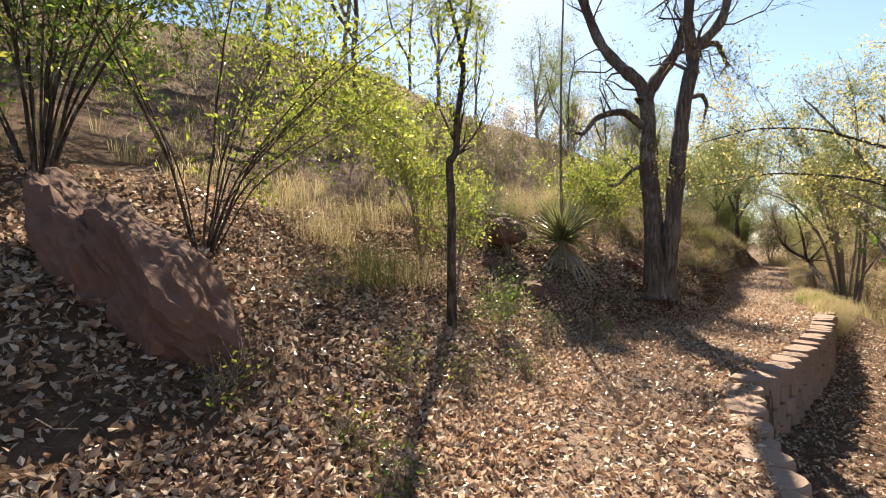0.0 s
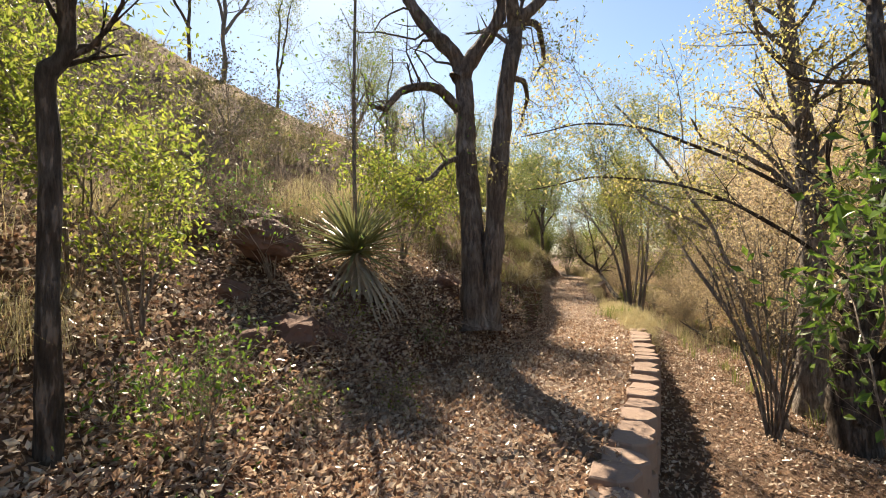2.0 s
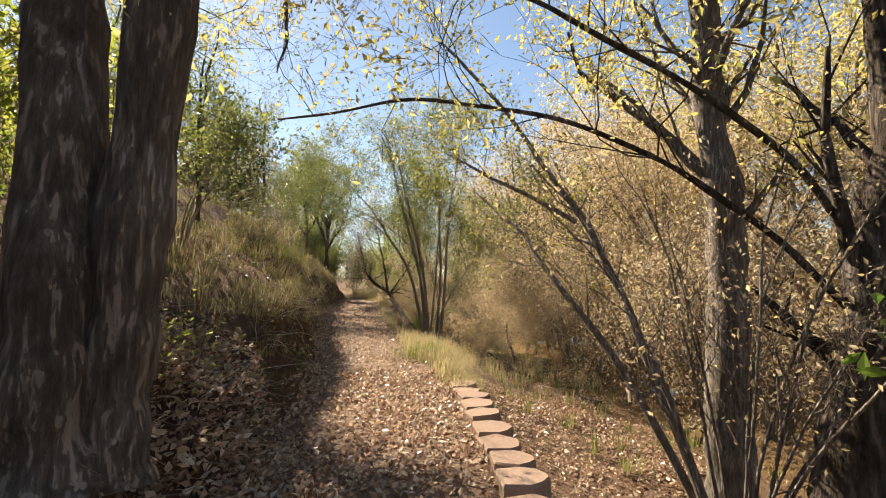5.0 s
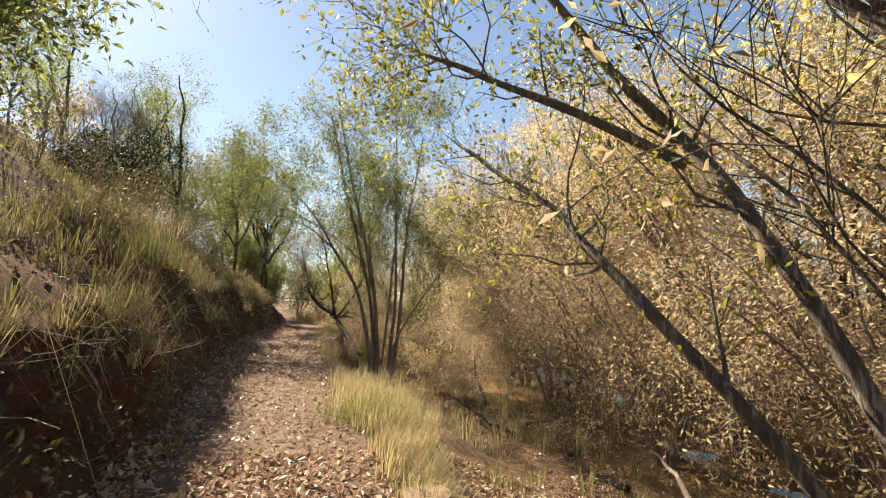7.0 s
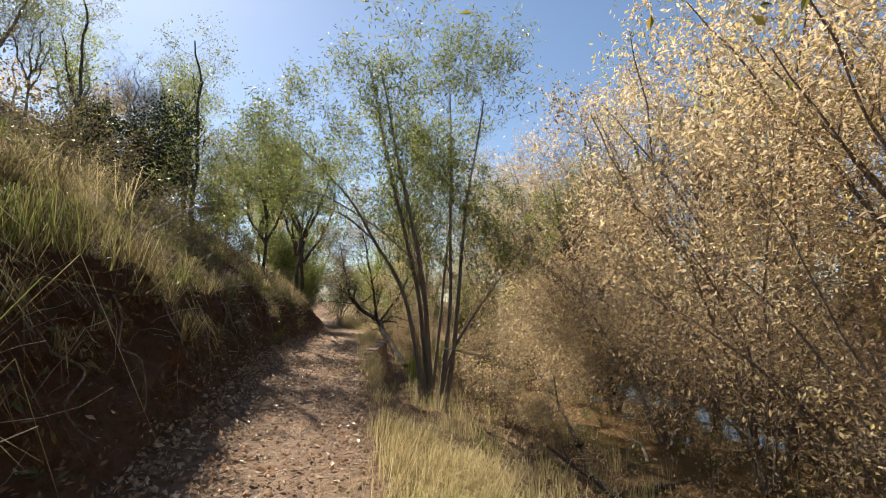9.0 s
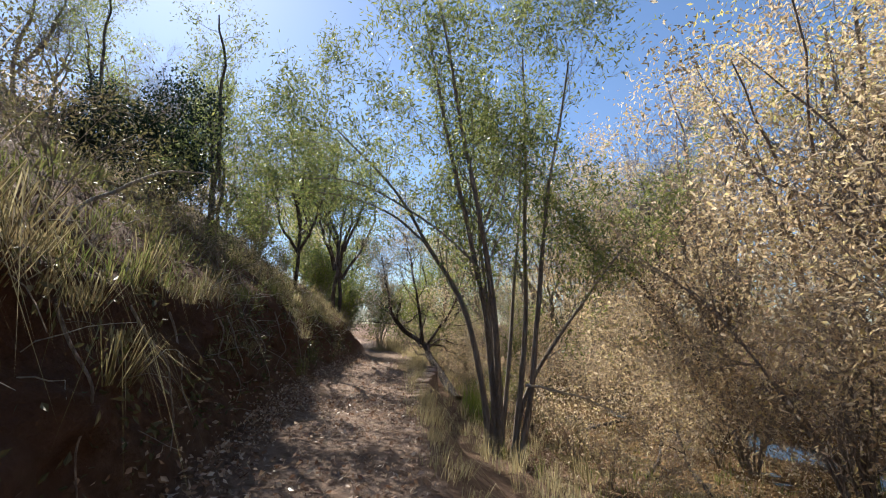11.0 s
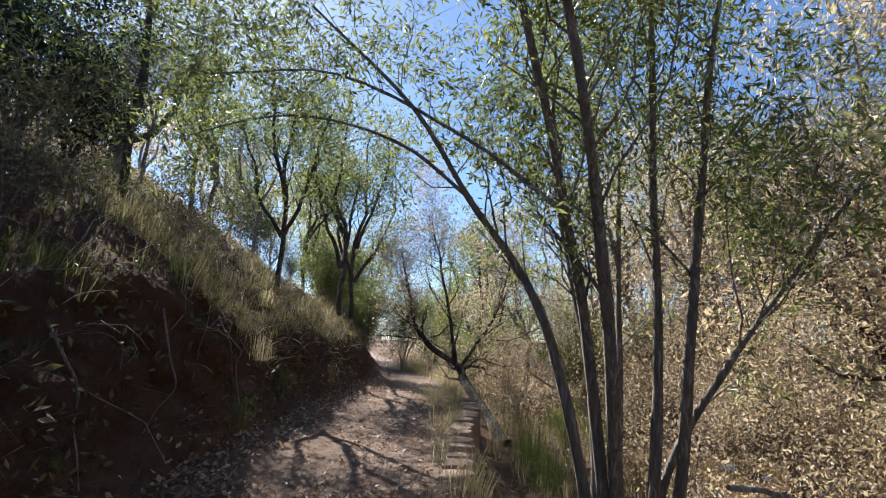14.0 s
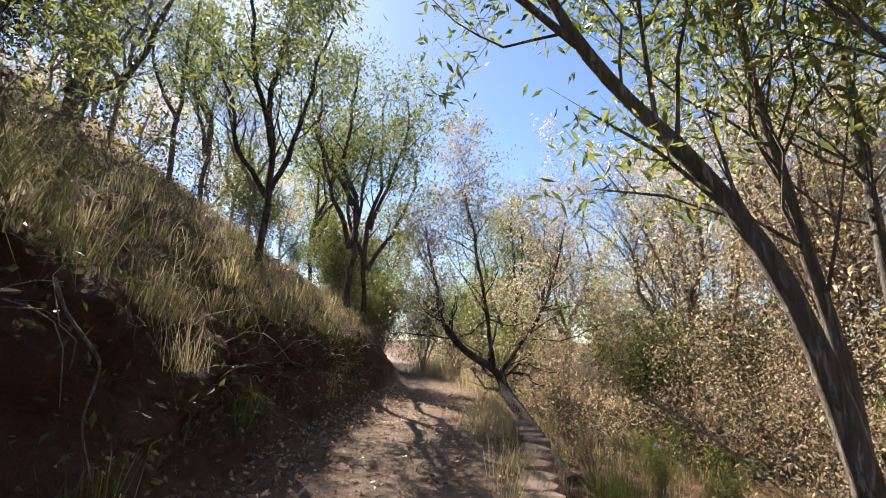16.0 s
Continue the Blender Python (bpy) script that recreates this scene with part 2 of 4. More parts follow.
def off_shoots(rng, lines, count, length, ratio, start=0.3, spread=0.9, rise=0.15, wiggle=0.25, n=6):
    """Side branches that leave the given lines."""
    out = []
    for pts, rad in lines:
        tan = unit(np.gradient(pts, axis=0))
        for _ in range(count):
            f = rng.uniform(start, 1.0) * (len(pts) - 1)
            i = min(int(f), len(pts) - 2)
            q = pts[i] + (pts[i + 1] - pts[i]) * (f - i)
            r = rad[i] + (rad[i + 1] - rad[i]) * (f - i)
            side = unit(np.cross(tan[i], rng.normal(0, 1, 3)))
            out.append(bough(rng, q, tan[i] + side * spread, length * rng.uniform(0.6, 1.25) * (1.15 - 0.5 * f / len(pts)), max(r * ratio, 0.003), wiggle, rise, n))
    return out


def plant(name, m, label, category, seed, stems, bark, leaf, limbs=(5, 1.6, 0.5), twigs=(5, 0.7, 0.5), sprays=(0, 0.3, 0.5), leaves=6, leaf_size=0.06,
          leaf_width=0.45, spread=0.09, droop=0.3, rise=0.15, wiggle=0.25, limb_start=0.35, group="", stem_name="trunk", twig_bark=None, leaf_start=0.1, sides=9, limb_out=1.1, far=False, crook=0.008):
    """A tree or shrub: stems given as (points, radius at the base, radius at the tip), with limbs, twigs and leaves grown on them."""
    rng = np.random.default_rng(seed)
    ob = thing(name, m, label, category, group)
    main = []
    for pts, r0, r1 in stems:
        line = smooth_line(pts, 9 if sides > 9 else 5)
        long = np.linalg.norm(np.diff(line, axis=0), axis=1).sum()
        phase, s = rng.uniform(0, 6.3, (3, 3)), np.linspace(0, 1, len(line))[:, None]
        line = line + crook * long * s ** 0.7 * (np.sin(7 * s + phase[0]) + 0.6 * np.sin(15 * s + phase[1]) + 0.4 * np.sin(29 * s + phase[2])) * [1, 1, 0.3]
        rad = np.linspace(1, 0, len(line)) ** 0.85 * (r0 - r1) + r1
        rad = rad * (1 + rng.normal(0, 0.05, len(line)))
        rad[0] *= 1.25
        main.append((line, rad))
        part(stem_name, fast_mesh(stem_name, *tubes([main[-1]], sides, 0.07 if sides > 9 else 0.03), M[bark], True), ob)
    lim = off_shoots(rng, main, limbs[0], limbs[1], limbs[2], limb_start, limb_out, rise, wiggle, 5 if far else 7) if limbs[0] else []
    for one in [] if far else lim:
        part("limb", fast_mesh("limb", *tubes([one], 3 if far else 5), M[bark], True), ob)
    twi = off_shoots(rng, main + lim if lim else main, twigs[0], twigs[1], twigs[2], 0.3, 1.0, rise, wiggle * 1.2, 3) if twigs[0] else []
    spr = off_shoots(rng, twi, sprays[0], sprays[1], sprays[2], 0.25, 1.0, rise, wiggle * 1.2, 2) if sprays[0] else []
    if twi:
        tagged(part("branchwork", fast_mesh("branchwork", *tubes(lim + twi if far else twi + spr, 3), M[twig_bark or bark], True), ob), kind="stuff")
    ends = spr if spr else twi
    if leaves and ends:
        spots = []
        for pts, rad in ends:
            f = rng.uniform(leaf_start, 1.0, leaves) * (len(pts) - 1)
            i = np.minimum(f.astype(int), len(pts) - 2)
            spots.append(pts[i] + (pts[i + 1] - pts[i]) * (f - i)[:, None])
        tagged(part("crown", fast_mesh("crown", *leaf_cloud(np.concatenate(spots), rng, leaf_size, leaf_width, spread, droop), M[leaf]), ob), kind="stuff")
    return ob


# ---- the lie of the land ----
# the path's middle line: for each y its x; every cross-section is a row of (offset to the left, height)
MID_Y = [-40, -8, -3, 0.9, 3.8, 5.8, 6.9, 8.1, 9.1, 11.3, 14.6, 16.2, 19.9, 22.3, 25.0, 29.0, 33.0, 40, 80]
MID_X = [-29, -5.5, -2.2, 0.0, 1.45, 2.6, 3.6, 4.9, 5.95, 7.8, 9.9, 11.1, 13.8, 15.6, 18.0, 20.9, 23.2, 26.5, 48]
NORMAL = np.array([-0.79, 0.61])
OFFS = ["far right", "hill", "bank", "creek right", "creek left", "low", "foot", "edge", "path right", "mid", "path left", "left foot", "top", "slope", "upper", "crest", "behind", "far left"]
SECTIONS = [
    (-30, [(-400, 8), (-45, 2.5), (-14, 0.1), (-10, -1.0), (-5, -1.0), (-3.2, -0.85), (-1.6, -0.4), (-1.1, -0.05), (-0.8, 0), (0, 0), (0.7, 0.05), (1.0, 0.12), (1.9, 0.5), (4.0, 1.65), (8, 3.9), (13, 7.5), (25, 10.5), (400, 12)]),
    (2.0, [(-400, 8), (-45, 2.5), (-14, 0.1), (-10, -1.0), (-5, -1.0), (-3.2, -0.9), (-1.12, -0.7), (-1.07, -0.1), (-0.9, 0), (0, 0), (0.8, 0.06), (1.1, 0.16), (1.9, 0.52), (4.0, 1.75), (8, 4.1), (13, 7.8), (25, 10.5), (400, 12)]),
    (5.2, [(-400, 8), (-45, 2.5), (-14, 0.1), (-10, -1.0), (-5, -1.0), (-3.2, -0.9), (-1.12, -0.75), (-1.07, -0.1), (-0.9, 0), (0, 0), (0.8, 0.06), (1.2, 0.17), (1.95, 0.6), (4.0, 1.75), (8, 4.1), (13, 7.8), (25, 10.5), (400, 12)]),
    (7.2, [(-400, 8), (-45, 2.5), (-14, 0.1), (-10, -1.0), (-5, -1.0), (-3.2, -0.9), (-1.12, -0.75), (-1.07, -0.1), (-0.9, 0), (0, 0), (0.8, 0.05), (1.3, 0.18), (1.95, 0.95), (4.0, 2.1), (8, 4.7), (13, 8.4), (25, 10.5), (400, 12)]),
    (8.4, [(-400, 8), (-45, 2.5), (-14, 0.1), (-10, -1.0), (-5, -1.0), (-3.2, -0.9), (-1.12, -0.75), (-1.07, -0.1), (-0.9, 0), (0, 0), (0.5, 0.05), (0.75, 0.2), (1.2, 0.9), (4.0, 2.2), (8, 4.8), (13, 8.4), (25, 10.5), (400, 12)]),
    (10.8, [(-400, 8), (-45, 2.5), (-14, 0.1), (-10, -1.0), (-5, -1.0), (-3.2, -0.9), (-1.2, -0.5), (-1.07, -0.08), (-0.9, 0.02), (0, 0.04), (0.7, 0.08), (0.95, 0.2), (1.25, 1.1), (4.0, 2.5), (8, 5.0), (13, 8.6), (25, 10.5), (400, 12)]),
    (14.0, [(-400, 8), (-45, 2.5), (-14, 0.1), (-10, -1.0), (-5, -1.0), (-3.2, -0.85), (-2.2, -0.35), (-1.4, -0.05), (-0.8, 0.08), (0, 0.1), (0.7, 0.14), (1.03, 0.28), (1.4, 1.65), (2.6, 2.7), (7, 5.2), (13, 8.4), (25, 11), (400, 12)]),
    (16.2, [(-400, 8), (-45, 2.5), (-14, 0.1), (-10, -1.0), (-5, -1.0), (-3.0, -0.95), (-1.9, -0.45), (-1.2, 0.0), (-0.8, 0.1), (0, 0.13), (0.8, 0.17), (1.15, 0.32), (1.5, 1.75), (2.8, 2.85), (7, 5.1), (13, 8.4), (25, 11), (400, 12)]),
    (18.5, [(-400, 8), (-45, 2.5), (-14, 0.1), (-10, -1.05), (-5, -1.05), (-3.0, -1.0), (-1.7, -0.5), (-1.1, 0.05), (-0.8, 0.15), (0, 0.17), (0.95, 0.2), (1.4, 0.36), (1.75, 1.75), (3.0, 2.85), (7, 5.0), (13, 8.4), (25, 11), (400, 12)]),
    (23.0, [(-400, 8), (-45, 2.5), (-14, 0.1), (-10, -1.05), (-5, -1.05), (-3.0, -1.0), (-1.1, -0.85), (-1.05, 0.1), (-0.85, 0.22), (0, 0.24), (1.05, 0.26), (1.6, 0.42), (1.92, 1.7), (3.2, 2.8), (8, 5.7), (13, 8.8), (25, 11), (400, 12)]),
    (27.0, [(-400, 8), (-45, 2.5), (-14, 0.1), (-10, -1.0), (-5, -1.0), (-3.0, -0.8), (-1.6, -0.4), (-1.1, 0.15), (-0.85, 0.26), (0, 0.28), (0.95, 0.3), (1.45, 0.46), (1.85, 1.6), (3.2, 2.7), (8, 5.7), (13, 8.9), (25, 11), (400, 12)]),
    (30.0, [(-400, 8), (-45, 2.5), (-14, 0.1), (-10, -1.0), (-5, -1.0), (-3.0, -0.6), (-2.0, -0.1), (-1.2, 0.22), (-0.8, 0.28), (0, 0.3), (0.8, 0.33), (1.1, 0.5), (2.2, 1.5), (4.5, 3.2), (8, 5.8), (13, 9.0), (25, 11), (400, 12)]),
    (70.0, [(-400, 8), (-45, 2.5), (-14, 0.6), (-10, -0.4), (-5, -0.4), (-3.0, 0), (-2.0, 0.2), (-1.2, 0.3), (-0.8, 0.4), (0, 0.4), (0.8, 0.4), (1.1, 0.5), (2.2, 0.9), (4.5, 1.4), (8, 2.4), (12, 3.6), (25, 5), (400, 12)]),
]
STEPS = [6, 8, 8, 12, 8, 7, 5, 4, 5, 6, 5, 18, 14, 12, 10, 10, 8]
SEC_V = np.array([v for v, _ in SECTIONS])
SEC_D = np.array([[d for d, _ in row] for _, row in SECTIONS])
SEC_Z = np.array([[z for _, z in row] for _, row in SECTIONS])


def mid_x(v):
    """The middle line's x at its y, rounded off over three metres."""
    v = np.asarray(v, float)
    return np.mean([np.interp(v + o, MID_Y, MID_X) for o in np.linspace(-1.2, 1.2, 9)], axis=0)


def rumple(x, y, scale, seed=0.0):
    """Smooth unevenness, about -1 to 1."""
    s = scale
    return (np.sin(x * s + 1.3 * np.sin(y * s * 0.7 + seed) + seed) * np.cos(y * s * 1.1 + 0.9 * np.sin(x * s * 0.8 - seed))
            + 0.5 * np.sin(x * s * 2.3 - y * s * 1.9 + seed * 2) + 0.3 * np.sin(x * s * 4.1 + y * s * 3.7 + seed)) / 1.8


def land(v, k):
    """The ground at the cross-section v and the knot number k (both may be broken numbers): x, y, z."""
    v, k = np.broadcast_arrays(np.asarray(v, float), np.asarray(k, float))
    i = np.minimum(k.astype(int), len(OFFS) - 2)
    f = k - i
    d, z = np.zeros(v.shape), np.zeros(v.shape)
    for table, target in ((SEC_D, d), (SEC_Z, z)):
        cols = np.array([np.interp(v, SEC_V, table[:, c]) for c in range(len(OFFS))])
        a = np.take_along_axis(cols, i[None], 0)[0]
        b = np.take_along_axis(cols, i[None] + 1, 0)[0]
        target[...] = a + (b - a) * f
    x, y = mid_x(v) + NORMAL[0] * d, v + NORMAL[1] * d
    rough = np.clip((np.abs(d) - 0.5) / 2.5, 0.08, 1) * np.where(np.abs(d) > 30, 4, 1)
    creek = np.clip(1 - np.abs(d + 7.5) / 3.2, 0, 1)
    z = z + rough * (1 - 0.85 * creek) * (0.13 * rumple(x, y, 1.1) + 0.05 * rumple(x, y, 3.7, 2.0)) + creek * 0.1 * rumple(x, y, 1.4, 4.0)
    wave = np.clip(1 - np.abs(k - 12.3) / 1.1, 0, 1) * np.clip((v - 9) / 3, 0, 1)
    z = z + wave * (0.28 * rumple(v * 1.0, v * 0.4, 1.3, 6.0) + 0.14 * rumple(x, y, 2.9, 1.5))
    face = np.clip(1 - np.abs(k - 11.6) / 0.9, 0, 1) * np.clip((v - 5) / 3, 0, 1)
    push = face * (0.2 * rumple(v * 1.0, z * 1.6, 2.1, 1.0) + 0.1 * rumple(v, z * 2, 6.0, 3.0) + 0.045 * rumple(v, z * 1.4, 15.0, 2.0))
    return np.stack([x + NORMAL[0] * push, y + NORMAL[1] * push, z], -1)


V_GRID = np.concatenate([np.linspace(-300, -30, 12), np.linspace(-28, -5, 24), np.linspace(-4.5, 34, 330), np.linspace(35, 80, 46), np.linspace(90, 500, 14)])
K_GRID = np.concatenate([np.arange(n) / n + i for i, n in enumerate(STEPS)] + [[len(STEPS)]])
GRID = land(V_GRID[:, None], K_GRID[None])
NEAR_V = np.arange(-10, 60, 0.1)
NEAR_K = np.concatenate([np.arange(14) / 14 + i for i in range(1, 16)])
NEAR = land(NEAR_V[:, None], NEAR_K[None]).reshape(-1, 3)


def ground_z(x, y):
    """The ground's height under a place."""
    return float(NEAR[np.argmin((NEAR[:, 0] - x) ** 2 + (NEAR[:, 1] - y) ** 2), 2])


def at(x, y, sink=0.03, turn=0.0):
    return pose(x, y, ground_z(x, y) - sink, 0, 0, turn)


def build_ground():
    r, c = GRID.shape[:2]
    i = np.arange(r - 1)[:, None] * c
    j = np.arange(c - 1)[None]
    faces = np.stack([i + j + 1, i + j, i + c + j, i + c + j + 1], -1).reshape(-1, 4)
    me = fast_mesh("ground", GRID.reshape(-1, 3), faces, M["soil"], True)
    vv, kk = np.broadcast_arrays(V_GRID[:, None], K_GRID[None])
    jig = 0.35 * rumple(GRID[..., 0], GRID[..., 1], 2.3, 5.0)
    red = np.clip(1 - np.abs(kk - 9.2 + jig * 0.6) / 1.7, 0, 1) ** 0.6 * np.clip((vv + 6) / 6, 0.3, 1)
    # cut earth reaches higher here; its dark red also paints in the slope's shade
    bare = np.clip((vv - 12) / 2, 0, 1) * np.clip((22 - vv) / 2, 0, 1)
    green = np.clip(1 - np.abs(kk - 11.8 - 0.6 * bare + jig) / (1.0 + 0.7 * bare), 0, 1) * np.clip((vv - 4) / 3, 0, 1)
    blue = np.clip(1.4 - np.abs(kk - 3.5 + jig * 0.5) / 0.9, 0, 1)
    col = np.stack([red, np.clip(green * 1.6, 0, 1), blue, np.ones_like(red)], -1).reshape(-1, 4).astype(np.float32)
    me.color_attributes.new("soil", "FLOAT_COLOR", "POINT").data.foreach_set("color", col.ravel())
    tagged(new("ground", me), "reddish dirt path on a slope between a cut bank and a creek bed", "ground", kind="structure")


build_ground()


def build_water():
    v = np.linspace(4, 40, 60)
    k = np.linspace(2.7, 4.6, 9)
    g = land(v[:, None], k[None])
    g[..., 2] = -1.07
    i, j = np.arange(59)[:, None] * 9, np.arange(8)[None]
    f = np.stack([i + j + 1, i + j, i + 9 + j, i + 10 + j], -1).reshape(-1, 4)
    tagged(new("water", fast_mesh("water", g.reshape(-1, 3), f, M["water"], True)), "shallow murky creek water among fallen leaves", "water", kind="structure")


build_water()


def scatter(rng, count, v0, v1, k0, k1):
    return land(rng.uniform(v0, v1, count), rng.uniform(k0, k1, count))


# ---- retaining walls ----
def block_mesh(seed, length, depth, height):
    """A concrete wall block: straight behind, rounded in front, with worn edges."""
    rng = random.Random(seed)
    bm = bmesh.new()
    h = length / 2
    plan = [(0, -h * 0.8), (depth * 0.55, -h), (depth * 0.85, -h * 0.72), (depth, -h * 0.2), (depth, h * 0.2), (depth * 0.85, h * 0.72), (depth * 0.55, h), (0, h * 0.8)]
    plan = [(a + rng.uniform(-0.012, 0.012), b + rng.uniform(-0.012, 0.012)) for a, b in plan]
    low = [bm.verts.new((a, b, 0)) for a, b in plan]
    mid = [bm.verts.new((a, b, height - 0.018)) for a, b in plan]
    top = [bm.verts.new((depth / 2 + (a - depth / 2) * 0.93, b * 0.93, height + rng.uniform(-0.006, 0.006))) for a, b in plan]
    n = len(plan)
    for ring_a, ring_b in ((low, mid), (mid, top)):
        for i in range(n):
            bm.faces.new((ring_a[i], ring_a[(i + 1) % n], ring_b[(i + 1) % n], ring_b[i]))
    bm.faces.new(top)
    bm.faces.new(low[::-1])
    me = bpy.data.meshes.new("block")
    bm.to_mesh(me)
    bm.free()
    me.materials.append(M["block"])
    return me


def wall_of_blocks(line, top_z, courses, label, seed):
    """Blocks laid in courses along the wall's back edge."""
    rng = random.Random(seed)
    ob = thing("retaining_wall", pose(0, 0, 0), label, "retaining wall")
    kinds = [block_mesh(seed + i, 0.36, 0.34, 0.19) for i in range(6)]
    line = smooth_line([(x, y, 0) for x, y in line], 12)
    run = np.concatenate([[0], np.cumsum(np.linalg.norm(np.diff(line, axis=0), axis=1))])
    for c in range(courses):
        s = 0.2 + 0.18 * (c % 2)
        while s < run[-1] - 0.1:
            x, y = np.interp(s, run, line[:, 0]), np.interp(s, run, line[:, 1])
            x2, y2 = np.interp(s + 0.1, run, line[:, 0]), np.interp(s + 0.1, run, line[:, 1])
            z = np.interp(s, [0, run[-1]], top_z) - 0.19 - c * 0.195
            loose = 1.0 if c == 0 else 0.25
            b = part("block", rng.choice(kinds), ob)
            b.matrix_basis = pose(x + loose * rng.uniform(-0.03, 0.03), y, z + loose * rng.uniform(-0.015, 0.03), loose * rng.uniform(-3, 3), loose * rng.uniform(-3, 3),
                                  math.degrees(math.atan2(y2 - y, x2 - x)) - 90 + loose * rng.uniform(-9, 9))
            s += 0.37 + loose * rng.uniform(-0.01, 0.03)


wall_of_blocks([(1.2, 1.2), (1.75, 2.4), (2.1, 3.35), (3.05, 5.1), (4.25, 6.2), (5.6, 7.5), (6.6, 8.5), (8.4, 10.6)], (0.0, 0.1), 4, "low wall of weathered concrete blocks edging the path", 3)
wall_of_blocks([(14.65, 19.85), (15.4, 20.7), (16.4, 21.85), (17.8, 23.2), (18.5, 24.0)], (0.2, 0.34), 6, "wall of weathered concrete blocks above the creek", 8)


# ---- rocks ----
def rock_mesh(name, size, seed, material, rough=0.16, levels=4, flat=0.55):
    bm = bmesh.new()
    bmesh.ops.create_icosphere(bm, subdivisions=levels, radius=1)
    rng = random.Random(seed)
    cuts = [(Vector((rng.uniform(-1, 1), rng.uniform(-1, 1), rng.uniform(-1, 1))).normalized(), rng.uniform(flat, 0.9)) for _ in range(6)]
    for v in bm.verts:
        for n, far in cuts:
            over = v.co.dot(n) - far
            if over > 0:
                v.co -= n * over * 0.85
        v.co += v.co.normalized() * rough * noise.fractal(v.co * 2.3 + Vector((seed, 0, 0)), 0.7, 2.1, 5)
        v.co = Vector((v.co.x * size[0], v.co.y * size[1], v.co.z * size[2]))
    me = bpy.data.meshes.new(name)
    bm.to_mesh(me)
    bm.free()
    me.materials.append(M[material])
    return me


def rock(name, x, y, z, turn, size, seed, label, material="rock", levels=4):
    ob = new(name, rock_mesh(name, size, seed, material, 0.14, levels))
    ob.matrix_basis = pose(x, y, z, *turn)
    return tagged(ob, label, "rock")


rock("boulder", -1.76, 3.1, 1.06, (8, 54, 4), (0.9, 0.46, 0.36), 4, "large reddish-brown slab of rock leaning on the slope", levels=5)
rock("boulder", -2.22, 3.3, 1.25, (10, 62, 10), (0.92, 0.46, 0.34), 9, "dark reddish slab of rock behind another", levels=5)
rock("rock", 1.0, 9.9, 2.1, (10, 20, 40), (0.5, 0.45, 0.35), 12, "brown rock standing out of the hillside")
rock("rock", 0.3, 9.2, 1.85, (0, 10, 70), (0.55, 0.4, 0.25), 15, "brown rock half buried in the hillside")
rock("rock", 1.35, 7.6, 0.75, (0, 10, 20), (0.45, 0.35, 0.3), 17, "dark rock set in the cut bank")
rock("rock", 1.75, 7.85, 0.72, (5, 10, 70), (0.34, 0.28, 0.24), 31, "dark reddish rock set in the cut bank")
rock("rock", 0.95, 7.35, 0.78, (10, 0, 120), (0.36, 0.3, 0.22), 33, "brown rock half buried in the slope")
rock("rock", 1.15, 8.6, 1.8, (12, 8, 30), (0.42, 0.34, 0.26), 41, "brown rock jutting out of the slope beside a yucca")
rock("rock", 0.72, 8.2, 1.08, (6, 14, 80), (0.4, 0.32, 0.3), 43, "dark reddish rock in the broken face of the bank")
rock("rock", 0.25, 8.1, 1.2, (0, 10, 140), (0.36, 0.3, 0.24), 45, "dark rock in the broken face of the bank")
rock("rock", 1.2, 8.05, 0.85, (14, 0, 60), (0.3, 0.26, 0.24), 47, "dark reddish rock in the broken face of the bank")
rock("rock", 0.45, 7.75, 0.72, (0, 6, 20), (0.3, 0.24, 0.2), 49, "loose dark rock at the foot of the bank")
rock("rock", 3.8, 9.6, 1.2, (0, 12, 35), (0.34, 0.25, 0.18), 21, "reddish rock at the foot of an oak")


# ---- leaf litter, twigs and grass that cover the ground ----
def cover(name, label, category, mesh):
    return tagged(new(name, mesh), label, category, kind="stuff")


def build_litter():
    rng = np.random.default_rng(5)
    spots = np.concatenate([scatter(rng, 125000, -1, 9.5, 9.6, 13.2), scatter(rng, 32000, -1, 12, 7.6, 9.8), scatter(rng, 26000, 2, 13, 4.6, 6.2),
                            scatter(rng, 6000, 9, 20, 8.0, 11.0), scatter(rng, 4000, 9, 26, 10.2, 11.3), scatter(rng, 3500, 18, 28, 8, 11), scatter(rng, 14000, 5, 24, 2.6, 5.0)])
    keep = rumple(spots[:, 0], spots[:, 1], 2.0, 7.0) + rng.uniform(-0.9, 0.9, len(spots)) > -0.45
    spots = spots[keep]
    spots[:, 2] += rng.uniform(0.004, 0.045, len(spots))
    v, f = leaf_cloud(spots, rng, 0.064, 0.55, 0.004)
    mid = spots.repeat(4, 0)
    v[:, 2] = mid[:, 2] + (v[:, 2] - mid[:, 2]) * 0.85
    cover("leaf_litter", "thick litter of dry brown oak leaves on the ground", "leaf litter", fast_mesh("leaf_litter", v, f, M["litter"]))
    spots = np.concatenate([scatter(rng, 900, -3, 12, 10.5, 13.4), scatter(rng, 450, 5.5, 9.5, 11.0, 12.6), scatter(rng, 300, 8, 26, 10.5, 12.5), scatter(rng, 300, 4, 24, 3, 6)])
    lines = []
    for p in spots:
        a = rng.uniform(0, 2 * np.pi)
        lines.append(bough(rng, p + [0, 0, 0.02], (np.cos(a), np.sin(a), rng.uniform(0, 0.35)), rng.uniform(0.15, 0.6), rng.uniform(0.002, 0.006), 0.25, -0.08, 4, 0.5))
    cover("fallen_twigs", "dry broken twigs lying among the leaves", "twigs", fast_mesh("fallen_twigs", *tubes(lines, 3), M["twig_bark"], True))


build_litter()


